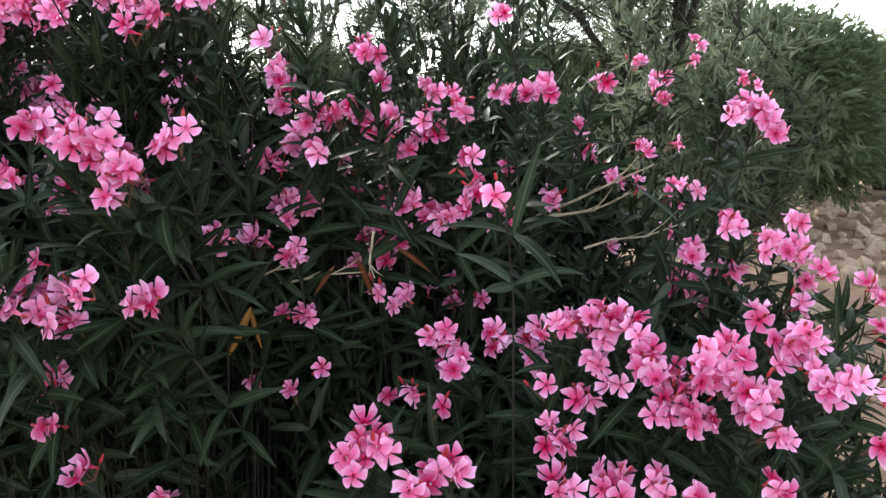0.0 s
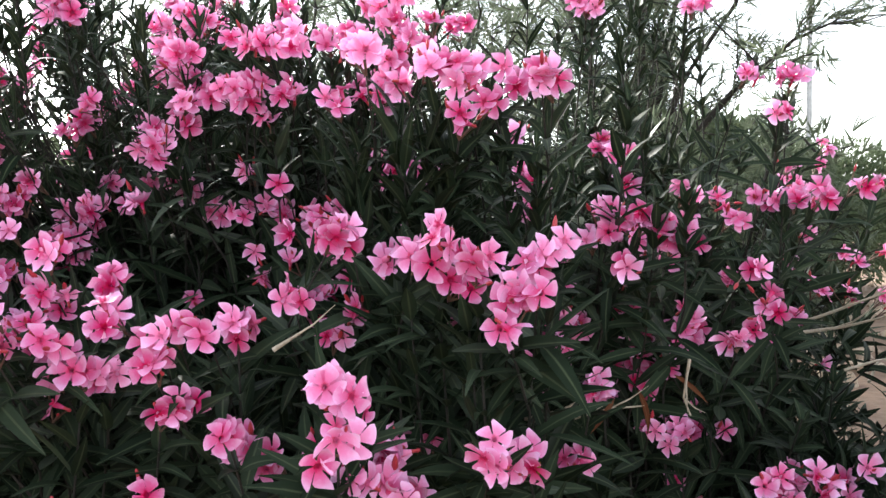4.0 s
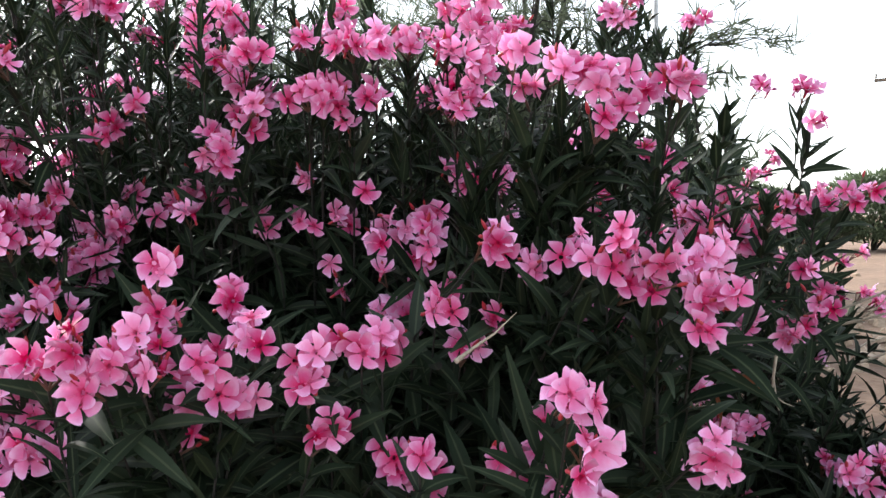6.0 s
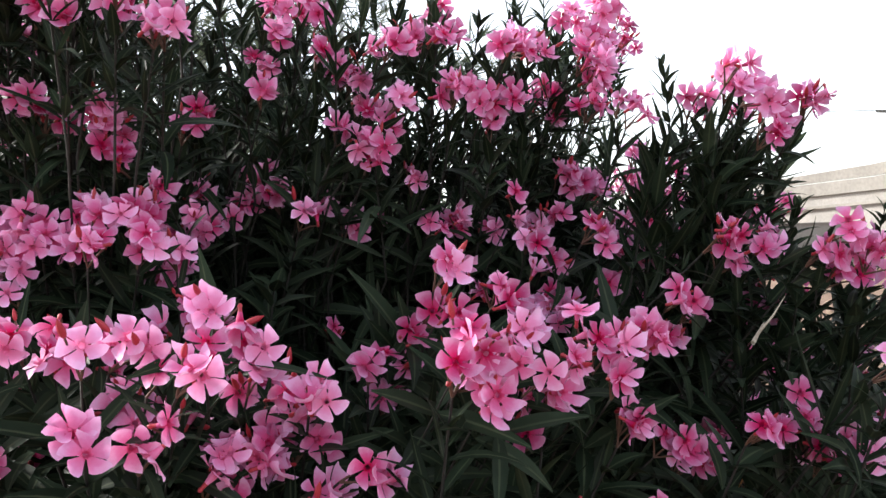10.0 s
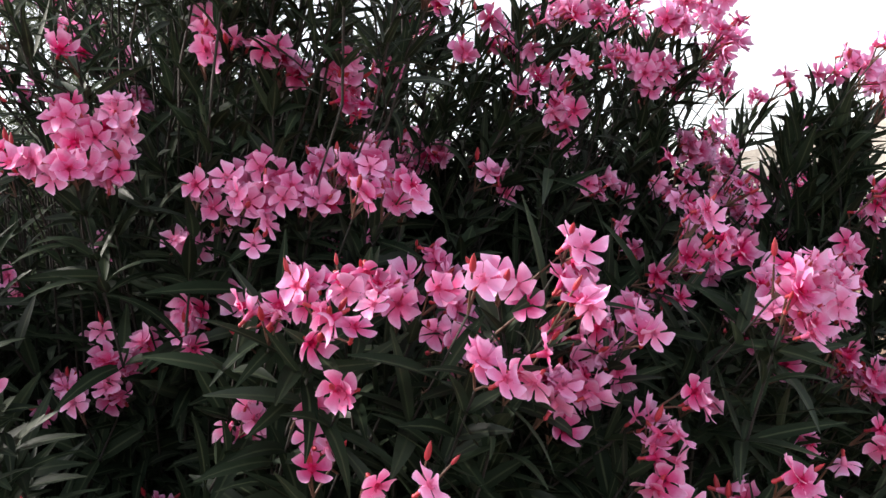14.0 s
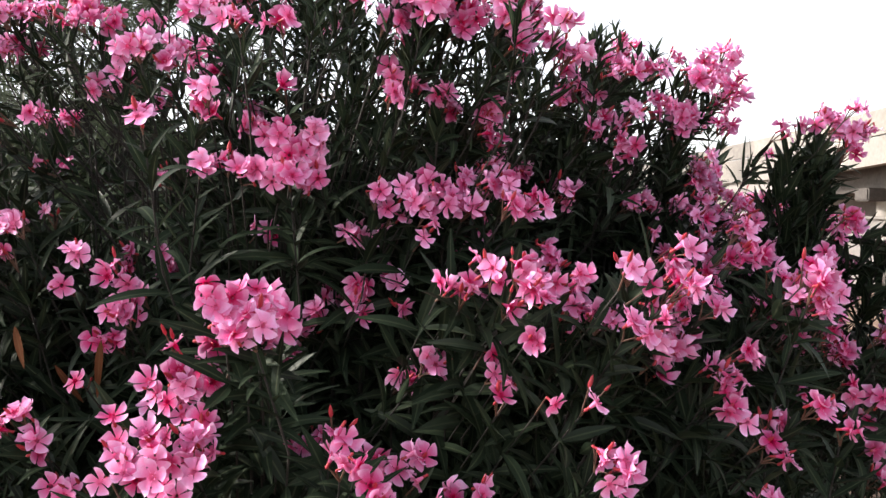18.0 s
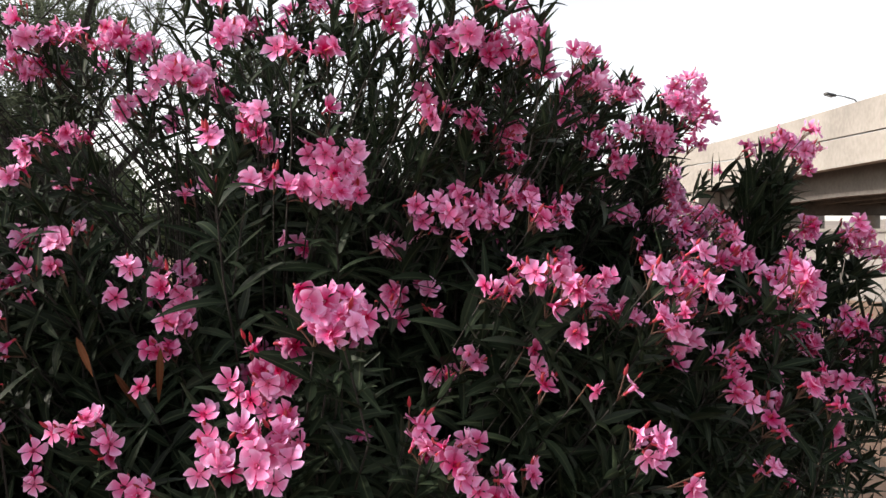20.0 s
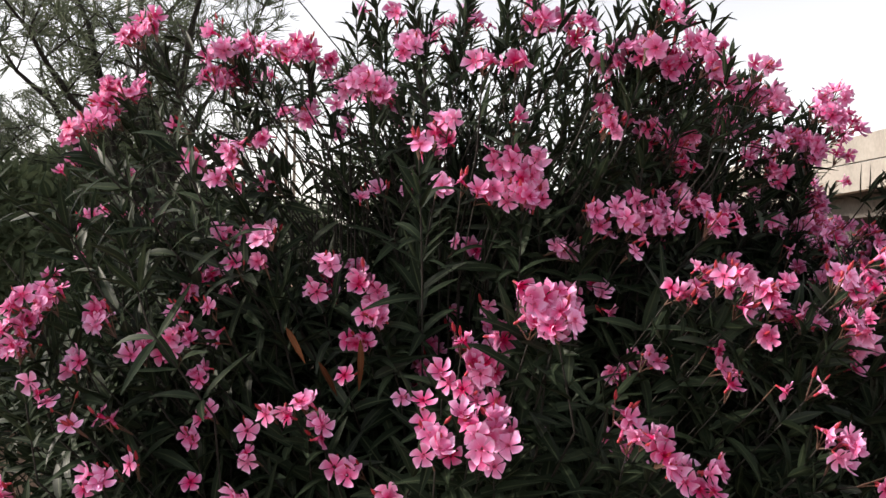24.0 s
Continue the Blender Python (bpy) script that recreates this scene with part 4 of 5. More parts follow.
limb(WEST, [
    (-1.301, 1.748, 1.251, 2), (-1.298, 1.714, 1.252, 1), (-1.287, 1.798, 1.325, 1), (-1.262, 1.976, 1.334, 3), (-1.300, 1.864, 1.343, 1),
    (-1.272, 1.811, 1.358, 1), (-1.306, 1.872, 1.365, 2), (-1.273, 1.833, 1.379, 1), (-1.304, 2.083, 1.441, 2), (-1.300, 1.745, 1.445, 1),
    (-1.290, 1.881, 1.445, 3), (-1.283, 1.844, 1.456, 1), (-1.296, 1.743, 1.486, 3), (-1.308, 1.806, 1.487, 2), (-1.251, 1.687, 1.497, 3),
    (-1.309, 1.752, 1.503, 3), (-1.247, 1.722, 1.505, 3), (-1.272, 1.723, 1.512, 4),
])
limb(WEST, [
    (-1.298, 1.777, 1.521, 3), (-1.279, 1.746, 1.533, 4), (-1.222, 1.678, 1.538, 3), (-1.222, 1.718, 1.540, 3), (-1.306, 2.075, 1.556, 1),
    (-1.183, 1.702, 1.611, 2), (-1.189, 1.709, 1.644, 3), (-1.211, 1.690, 1.652, 2), (-1.230, 1.746, 1.658, 3), (-1.258, 1.731, 1.664, 4),
    (-1.286, 1.729, 1.672, 2), (-1.299, 1.771, 1.693, 2), (-1.277, 1.705, 1.781, 3), (-1.247, 1.685, 1.808, 5), (-1.305, 1.718, 1.817, 4),
    (-1.266, 1.718, 1.818, 4), (-1.150, 2.004, 1.930, 5), (-1.169, 2.023, 1.964, 3),
])
limb(WEST, [
    (-0.867, 1.732, 1.358, 1), (-1.095, 1.822, 1.441, 5), (-1.117, 1.755, 1.465, 4), (-1.100, 1.776, 1.482, 5), (-1.055, 1.803, 1.499, 3),
    (-1.101, 1.808, 1.519, 4), (-0.828, 1.733, 1.523, 3), (-1.056, 1.772, 1.528, 5), (-0.777, 1.744, 1.531, 1), (-0.997, 1.799, 1.532, 1),
    (-1.150, 1.700, 1.539, 3), (-0.874, 1.742, 1.554, 2), (-0.969, 1.805, 1.556, 3), (-0.943, 1.762, 1.563, 3), (-0.921, 1.820, 1.566, 2),
    (-1.033, 1.822, 1.567, 3), (-1.133, 1.720, 1.571, 2), (-0.913, 1.870, 1.571, 3),
])
limb(WEST, [
    (-0.924, 1.840, 1.603, 4), (-1.075, 1.753, 1.660, 2), (-1.052, 1.763, 1.677, 3), (-0.831, 1.708, 1.730, 6), (-0.844, 1.682, 1.743, 3),
    (-0.929, 1.815, 1.771, 3), (-0.887, 1.704, 1.775, 3), (-0.919, 1.782, 1.812, 3), (-0.692, 1.741, 1.812, 3), (-0.726, 1.681, 1.816, 4),
    (-0.856, 1.756, 1.840, 2), (-0.919, 1.783, 1.853, 4), (-1.065, 1.689, 1.854, 6), (-0.395, 1.786, 1.861, 4), (-0.853, 1.799, 1.863, 5),
    (-0.883, 1.768, 1.871, 3), (-1.076, 1.698, 1.887, 4), (-1.096, 1.728, 1.932, 4), (-1.138, 1.971, 1.941, 4),
])
limb(WEST, [
    (-1.762, 2.254, 1.025, 2), (-1.808, 2.326, 1.043, 1), (-1.905, 2.447, 1.055, 4), (-1.887, 2.436, 1.062, 2), (-1.857, 2.416, 1.068, 1),
    (-1.741, 2.256, 1.083, 2), (-1.777, 2.364, 1.113, 2), (-1.738, 2.267, 1.124, 1), (-1.751, 2.350, 1.145, 2), (-1.732, 2.228, 1.158, 1),
    (-1.741, 2.174, 1.171, 2), (-1.732, 2.146, 1.187, 3), (-1.741, 2.378, 1.211, 3), (-1.771, 2.432, 1.250, 2), (-1.736, 2.407, 1.279, 2),
    (-1.762, 2.429, 1.279, 5), (-1.752, 2.427, 1.325, 2), (-1.725, 2.383, 1.331, 1),
])
limb(WEST, [
    (-1.709, 2.103, 1.081, 1), (-1.709, 2.125, 1.131, 1), (-1.719, 2.120, 1.155, 2), (-1.368, 2.162, 1.162, 1), (-1.372, 2.154, 1.210, 2),
    (-1.647, 2.123, 1.223, 1), (-1.343, 2.146, 1.242, 3), (-1.604, 2.155, 1.272, 2), (-1.293, 2.130, 1.274, 1), (-1.579, 2.136, 1.276, 2),
    (-1.710, 2.362, 1.280, 1), (-1.304, 2.124, 1.305, 1), (-1.536, 2.151, 1.315, 2), (-1.588, 2.118, 1.319, 2), (-1.581, 2.111, 1.334, 4),
    (-1.540, 2.139, 1.340, 3), (-1.403, 2.358, 1.341, 2), (-1.630, 2.441, 1.355, 2),
])
limb(WEST, [
    (-1.613, 2.228, 1.365, 2), (-1.375, 2.392, 1.371, 2), (-1.570, 2.126, 1.378, 2), (-1.585, 2.147, 1.388, 3), (-1.339, 2.344, 1.391, 3),
    (-1.687, 2.353, 1.403, 1), (-1.651, 2.318, 1.409, 2), (-1.599, 2.214, 1.411, 2), (-1.399, 2.356, 1.413, 2), (-1.641, 2.329, 1.461, 4),
    (-1.528, 2.423, 1.473, 1), (-1.355, 2.322, 1.548, 1), (-1.544, 2.410, 1.563, 1), (-1.655, 2.421, 1.577, 4), (-1.333, 2.147, 1.579, 2),
    (-1.649, 2.412, 1.610, 3), (-1.632, 2.393, 1.632, 1), (-1.552, 2.420, 1.654, 3),
])
limb(WEST, [
    (-1.303, 2.344, 1.370, 4), (-1.313, 2.122, 1.452, 1), (-1.297, 2.322, 1.567, 1), (-1.191, 2.419, 1.575, 2), (-1.265, 2.263, 1.580, 2),
    (-1.185, 2.265, 1.663, 5), (-1.091, 2.359, 1.711, 6), (-1.107, 2.392, 1.755, 2), (-1.178, 2.384, 1.789, 4), (-1.192, 2.423, 1.810, 4),
    (-1.292, 2.245, 1.889, 6), (-0.884, 2.357, 1.931, 3), (-0.895, 2.283, 1.936, 4), (-1.314, 2.276, 1.949, 3), (-1.036, 2.422, 1.976, 5),
    (-0.928, 2.385, 2.029, 3), (-0.883, 2.309, 2.030, 3), (-0.905, 2.331, 2.057, 4),
])
limb(WEST, [
    (-2.010, 2.531, 1.047, 2), (-1.858, 2.454, 1.130, 1), (-1.915, 2.496, 1.135, 1), (-1.878, 2.473, 1.146, 1), (-1.925, 2.530, 1.170, 1),
    (-1.947, 2.551, 1.200, 2), (-1.898, 2.524, 1.230, 1), (-1.882, 2.516, 1.244, 2), (-1.816, 2.467, 1.246, 1), (-1.800, 2.457, 1.260, 4),
    (-1.961, 2.588, 1.265, 3), (-1.946, 2.580, 1.274, 3), (-1.844, 2.516, 1.300, 3), (-1.929, 2.592, 1.310, 4), (-1.843, 2.518, 1.330, 2),
    (-1.909, 2.582, 1.339, 4), (-1.893, 2.591, 1.358, 3), (-1.674, 2.477, 1.599, 2),
])
limb(WEST, [
    (-1.647, 2.517, 1.352, 2), (-1.641, 2.493, 1.375, 2), (-1.614, 2.490, 1.386, 3), (-1.598, 2.477, 1.465, 4), (-1.571, 2.451, 1.466, 4),
    (-1.397, 2.565, 1.579, 2), (-1.232, 2.475, 1.714, 3), (-1.263, 2.572, 1.756, 3), (-1.269, 2.531, 1.766, 2), (-1.567, 2.569, 1.794, 3),
    (-1.475, 2.565, 1.799, 4), (-1.144, 2.500, 1.824, 5), (-1.015, 2.552, 1.837, 4), (-1.167, 2.498, 1.855, 5), (-1.107, 2.477, 1.863, 4),
    (-1.464, 2.577, 1.870, 4), (-1.439, 2.551, 1.872, 4), (-1.534, 2.591, 1.899, 2),
])
limb(WEST, [
    (-1.959, 2.609, 1.302, 4), (-1.950, 2.607, 1.340, 4), (-1.436, 2.594, 1.560, 1), (-1.783, 2.688, 1.656, 4), (-1.356, 2.618, 1.681, 3),
    (-1.747, 2.696, 1.683, 4), (-1.709, 2.686, 1.693, 4), (-1.588, 2.628, 1.695, 1), (-1.712, 2.701, 1.728, 4), (-1.680, 2.691, 1.750, 6),
    (-1.646, 2.682, 1.766, 3), (-1.188, 2.701, 1.777, 3), (-1.491, 2.600, 1.805, 5), (-1.508, 2.600, 1.863, 4), (-1.668, 2.674, 1.866, 4),
    (-1.089, 2.630, 1.894, 2), (-1.639, 2.659, 1.900, 3), (-1.193, 2.709, 1.937, 3),
])
limb(WEST, [
    (-1.448, 3.269, 1.353, 4), (-1.365, 3.269, 1.398, 2), (-1.374, 3.294, 1.444, 2), (-1.389, 3.286, 1.475, 4), (-1.212, 3.193, 1.480, 3),
    (-1.354, 3.262, 1.507, 5), (-1.230, 3.207, 1.512, 3), (-1.257, 3.247, 1.519, 2), (-1.284, 3.285, 1.526, 3), (-1.320, 3.251, 1.603, 2),
    (-1.256, 3.202, 1.630, 1), (-1.368, 3.373, 1.633, 1), (-1.367, 3.298, 1.663, 5), (-1.285, 2.774, 1.670, 3), (-1.315, 3.297, 1.676, 3),
    (-1.316, 2.793, 1.694, 3), (-1.394, 3.310, 1.715, 2), (-1.200, 2.731, 1.871, 2), (-1.044, 2.749, 1.969, 4),
])
limb(WEST, [
    (-1.695, 2.657, 1.858, 1), (-1.537, 2.569, 1.842, 1), (-1.463, 2.399, 1.863, 5), (-1.466, 2.365, 1.835, 1), (-1.442, 2.322, 1.726, 1),
    (-0.974, 2.433, 1.958, 1), (-0.995, 2.359, 1.938, 1), (-1.164, 2.038, 1.925, 1), (-1.357, 1.828, 1.859, 3), (-1.354, 1.840, 1.831, 2),
    (-1.283, 1.695, 1.881, 2), (-1.302, 1.815, 1.797, 3), (-1.265, 1.817, 1.772, 2), (-1.424, 1.917, 1.680, 1), (-1.098, 2.517, 2.041, 2),
])
limb(WEST, [
    (-1.789, 2.679, 1.665, 4), (-1.726, 2.656, 1.751, 4), (-1.717, 2.627, 1.844, 3), (-1.674, 2.623, 1.876, 3), (-1.653, 2.809, 1.630, 2),
    (-1.644, 1.991, 1.622, 3), (-1.560, 2.536, 1.839, 4), (-1.547, 2.540, 1.778, 3), (-1.535, 2.425, 1.839, 3), (-1.506, 2.518, 1.867, 4),
    (-1.494, 2.212, 1.765, 5), (-1.481, 2.413, 1.837, 3), (-1.450, 2.297, 1.767, 4), (-1.444, 1.898, 1.546, 2),
])
limb(WEST, [
    (-1.439, 2.400, 1.713, 3), (-1.437, 2.348, 1.823, 3), (-1.425, 2.273, 1.797, 4), (-1.416, 2.242, 1.749, 2), (-1.396, 2.235, 1.761, 3),
    (-1.387, 2.188, 1.856, 4), (-1.371, 1.901, 1.875, 3), (-1.342, 1.706, 1.808, 3), (-1.233, 1.651, 1.820, 4), (-1.178, 1.558, 1.738, 3),
    (-1.008, 2.270, 2.003, 3), (-0.917, 2.418, 2.006, 2), (-0.774, 1.578, 1.788, 2), (-0.759, 1.648, 1.808, 3), (-0.740, 1.672, 1.804, 2),
])
limb(EAST, [
    (0.166, 1.095, 0.976, 4), (0.229, 1.088, 0.986, 6), (-0.104, 1.421, 0.999, 1), (-0.040, 1.004, 1.006, 3), (-0.061, 1.366, 1.018, 2),
    (-0.003, 1.044, 1.019, 6), (-0.011, 1.259, 1.027, 1), (0.161, 1.121, 1.033, 6), (-0.126, 1.020, 1.055, 5), (-0.224, 1.411, 1.058, 1),
    (-0.092, 1.026, 1.060, 3), (0.152, 1.374, 1.063, 3), (0.197, 1.166, 1.080, 3), (-0.107, 1.033, 1.081, 4), (0.143, 1.178, 1.090, 1),
    (0.151, 1.415, 1.093, 3), (0.017, 1.299, 1.096, 4), (0.246, 1.163, 1.098, 2), (0.016, 1.354, 1.109, 3),
])
limb(EAST, [
    (0.087, 1.368, 1.118, 4), (0.158, 1.379, 1.129, 1), (-0.013, 1.337, 1.132, 3), (0.219, 1.180, 1.133, 3), (-0.251, 1.444, 1.138, 3),
    (0.204, 1.333, 1.151, 3), (0.221, 1.194, 1.181, 5), (0.163, 1.173, 1.188, 4), (0.226, 1.180, 1.198, 3), (-0.256, 1.363, 1.272, 4),
    (0.063, 0.974, 1.402, 1), (-0.212, 1.387, 1.442, 2), (-0.106, 1.452, 1.464, 3), (-0.235, 1.433, 1.476, 3), (-0.113, 1.456, 1.488, 5),
    (-0.187, 1.461, 1.495, 3), (-0.214, 1.407, 1.499, 4), (-0.147, 1.457, 1.501, 4), (-0.228, 1.430, 1.511, 3),
])
limb(EAST, [
    (0.335, 1.041, 0.982, 2), (0.289, 1.073, 0.984, 3), (0.426, 1.002, 1.008, 3), (0.557, 0.999, 1.062, 2), (0.432, 1.027, 1.068, 2),
    (0.339, 1.068, 1.085, 5), (0.308, 1.096, 1.091, 5), (0.415, 1.044, 1.093, 4), (0.327, 1.085, 1.120, 6), (0.581, 1.046, 1.121, 1),
    (0.506, 1.049, 1.121, 2), (0.424, 1.051, 1.122, 6), (0.391, 1.065, 1.125, 6), (0.539, 1.055, 1.134, 4), (0.502, 1.076, 1.144, 3),
    (0.292, 1.103, 1.147, 6), (0.353, 1.070, 1.148, 5), (0.354, 1.076, 1.170, 3), (0.399, 1.094, 1.172, 4),
])
limb(EAST, [
    (0.678, 1.252, 1.154, 2), (0.613, 1.405, 1.160, 2), (0.477, 1.112, 1.166, 5), (0.278, 1.146, 1.168, 4), (0.505, 1.105, 1.184, 4),
    (0.259, 1.174, 1.195, 5), (0.446, 1.153, 1.210, 2), (0.508, 1.409, 1.212, 2),
    (0.428, 1.411, 1.253, 4), (0.549, 1.372, 1.277, 5),
    (0.485, 1.385, 1.310, 5), (0.437, 1.406, 1.353, 1), (0.568, 1.431, 1.461, 4), (0.501, 1.425, 1.496, 4), (0.555, 1.453, 1.500, 7),
])
limb(EAST, [
    (-0.001, 1.597, 0.995, 1), (-0.024, 1.654, 1.027, 1), (0.019, 1.660, 1.110, 2), (-0.034, 1.678, 1.124, 1), (0.018, 1.671, 1.146, 1),
    (-0.076, 1.501, 1.159, 4), (-0.128, 1.499, 1.175, 2), (-0.165, 1.595, 1.212, 4), (-0.123, 1.562, 1.227, 3), (-0.089, 1.553, 1.263, 4),
    (-0.136, 1.594, 1.267, 6), (-0.117, 1.572, 1.288, 4), (-0.102, 1.584, 1.304, 2), (-0.019, 1.618, 1.305, 7), (0.015, 1.484, 1.313, 4),
    (-0.118, 1.607, 1.330, 1), (-0.062, 1.500, 1.340, 4), (-0.172, 1.538, 1.344, 1), (0.054, 1.466, 1.365, 4),
])
limb(EAST, [
    (-0.177, 1.512, 1.409, 3), (-0.081, 1.681, 1.422, 3), (0.042, 1.502, 1.423, 2), (-0.060, 1.592, 1.427, 1), (-0.031, 1.636, 1.460, 4),
    (-0.027, 1.599, 1.460, 3), (-0.098, 1.612, 1.478, 4), (-0.109, 1.732, 1.488, 3), (-0.027, 1.589, 1.493, 2), (0.032, 1.545, 1.501, 2),
    (0.023, 1.568, 1.533, 2), (-0.018, 1.609, 1.540, 3), (-0.119, 1.644, 1.562, 2), (-0.140, 1.618, 1.616, 4), (-0.161, 1.659, 1.625, 3),
    (-0.151, 1.753, 1.898, 6), (-0.149, 1.727, 1.924, 3), (-0.004, 1.944, 1.985, 2), (-0.004, 1.901, 2.002, 4),
])
limb(EAST, [
    (0.158, 1.572, 1.048, 3), (0.068, 1.665, 1.110, 1), (0.473, 1.533, 1.138, 3), (0.470, 1.650, 1.148, 4), (0.496, 1.641, 1.170, 3),
    (0.475, 1.543, 1.186, 2), (0.514, 1.549, 1.195, 2), (0.466, 1.726, 1.249, 2), (0.110, 1.613, 1.292, 5), (0.222, 1.696, 1.315, 3),
    (0.204, 1.680, 1.755, 4), (0.159, 1.744, 1.767, 3),
])
limb(EAST, [
    (0.373, 1.851, 1.179, 1), (0.509, 1.814, 1.302, 3), (0.232, 1.817, 1.315, 1), (0.528, 1.875, 1.324, 4), (0.435, 1.853, 1.334, 2),
    (0.383, 1.885, 1.345, 3), (0.141, 1.785, 1.381, 2), (0.448, 1.869, 1.391, 1), (0.326, 1.899, 1.397, 3), (0.530, 1.885, 1.420, 2),
    (0.445, 1.907, 1.420, 2), (0.285, 1.772, 1.464, 2), (0.585, 2.240, 1.525, 2), (0.559, 2.251, 1.557, 2), (0.861, 2.371, 1.572, 4),
    (0.648, 2.475, 1.595, 5), (0.528, 2.255, 1.617, 3), (0.737, 2.481, 1.634, 2), (0.744, 2.443, 1.680, 3), (0.132, 1.931, 1.942, 3),
])
limb(WEST, [
    (-0.720, 1.273, 1.379, 4), (-0.662, 1.461, 1.385, 4), (-0.619, 1.026, 1.352, 1), (-0.612, 1.028, 1.351, 2), (-0.593, 1.572, 1.497, 2),
    (-0.565, 1.530, 1.582, 1), (-0.546, 1.539, 1.579, 1), (-0.543, 1.536, 1.597, 2), (-0.527, 1.322, 1.677, 3),
    (-0.525, 1.541, 1.587, 4), (-0.500, 1.120, 1.485, 3), (-0.480, 1.140, 1.440, 3), (-0.490, 1.286, 1.701, 3), (-0.486, 1.545, 1.569, 2),
    (-0.465, 1.115, 1.465, 3), (-0.471, 1.554, 1.574, 3), (-0.468, 1.136, 1.456, 2), (-0.462, 1.248, 1.389, 4), (-0.454, 1.269, 1.688, 3),
])
limb(WEST, [
    (-0.454, 1.260, 1.687, 4), (-0.430, 1.090, 1.435, 3), (-0.440, 1.080, 1.400, 2), (-0.425, 1.080, 1.427, 1), (-0.412, 1.077, 1.436, 2),
    (-0.392, 1.156, 1.458, 2), (-0.379, 1.286, 1.683, 4), (-0.373, 1.149, 1.473, 3), (-0.359, 1.261, 1.311, 3), (-0.353, 1.242, 1.678, 4),
])
limb(EAST, [
    (0.597, 1.396, 1.303, 3), (0.604, 1.384, 1.255, 6), (0.631, 1.427, 1.191, 2), (0.654, 1.405, 1.221, 2), (0.770, 1.439, 1.170, 4),
])
limb(EAST, [
    (0.106, 1.539, 1.680, 2), (0.117, 1.614, 1.534, 3), (0.122, 1.592, 1.533, 2), (0.160, 1.579, 1.534, 2), (0.184, 1.622, 1.534, 3), (0.195, 1.555, 1.535, 3), (0.304, 1.628, 1.557, 2),
])
spires(WEST, [(-1.05, 2.57, 2.07), (-1.05, 2.46, 2.05), (-1.01, 2.39, 2.05), (-0.95, 2.30, 2.06), (-0.91, 2.21, 2.04), (-1.15, 2.00, 1.97), (-1.12, 1.95, 1.97), (-1.33, 1.76, 1.84), (-1.26, 1.70, 1.89), (-1.22, 1.64, 1.79), (-0.84, 1.66, 1.85), (-0.67, 1.59, 1.84), (-0.56, 1.54, 1.82), (-0.91, 2.24, 1.99), (-1.17, 1.87, 1.89), (-1.30, 1.72, 1.81), (-1.20, 2.35, 1.86), (-1.14, 2.30, 1.82), (-0.94, 2.29, 1.88), (-0.90, 2.21, 1.87), (-1.15, 1.99, 1.82), (-1.31, 1.85, 1.76), (-1.30, 1.77, 1.73), (-0.78, 1.89, 1.95)])
spires(WEST, [(-0.68, 1.95, 1.98), (-0.59, 1.99, 2.00), (-0.78, 1.65, 1.87), (-0.75, 1.60, 1.84), (-0.89, 1.84, 1.91), (-0.41, 1.77, 1.94), (-0.97, 1.79, 1.89), (-0.92, 1.61, 1.85), (-0.43, 1.30, 1.71), (-0.71, 1.51, 1.69), (-0.59, 1.57, 1.72), (-0.58, 1.54, 1.67), (-0.64, 1.54, 1.65), (-0.53, 1.64, 1.89), (-0.54, 1.30, 1.61), (-0.46, 1.30, 1.60), (-0.36, 1.29, 1.60), (-0.88, 1.71, 1.76), (-0.90, 1.73, 1.72), (-1.04, 1.75, 1.74)])
spires(WEST, [(-0.58, 1.34, 1.62), (-0.41, 1.31, 1.60), (-0.72, 1.65, 1.87), (-1.03, 1.74, 1.80), (-1.01, 1.71, 1.73), (-0.50, 1.33, 1.61), (-0.54, 1.25, 1.44), (-0.61, 1.59, 1.78), (-0.62, 1.55, 1.76), (-0.93, 2.27, 1.95), (-0.97, 2.33, 1.98), (-0.89, 2.20, 1.94), (-1.19, 1.92, 1.85), (-1.17, 2.40, 2.01), (-1.10, 1.90, 1.97), (-1.31, 1.74, 1.89), (-1.16, 2.02, 1.86), (-1.28, 1.72, 1.71), (-1.30, 1.57, 1.81), (-0.96, 2.31, 1.85), (-1.20, 2.34, 1.72)])
spires(WEST, [(-1.31, 2.34, 2.01), (-1.31, 2.25, 2.03), (-1.15, 2.25, 2.09), (-1.11, 2.18, 2.09), (-1.16, 2.07, 2.05), (-1.21, 1.97, 2.03), (-1.22, 1.90, 1.99), (-1.18, 1.81, 1.97), (-1.22, 1.75, 1.98), (-1.21, 1.71, 2.00), (-1.19, 1.67, 1.96), (-1.13, 1.65, 1.94), (-1.22, 2.30, 2.05), (-1.02, 2.24, 2.10), (-1.05, 2.10, 2.08), (-1.10, 2.02, 2.06), (-1.12, 1.90, 2.02), (-1.10, 1.76, 2.00), (-1.25, 2.12, 1.99), (-1.28, 2.02, 1.95)])
spires(WEST, [(-0.53, 1.30, 1.64), (-0.58, 1.33, 1.62), (-0.50, 1.27, 1.62), (-0.55, 1.28, 1.60), (-0.47, 1.30, 1.61), (-0.57, 1.36, 1.60), (-0.52, 1.32, 1.54), (-0.48, 1.26, 1.54), (-0.58, 1.31, 1.53), (-0.53, 1.29, 1.48), (-0.50, 1.16, 1.44), (-0.47, 1.13, 1.41), (-0.53, 1.17, 1.42)], 1.0)
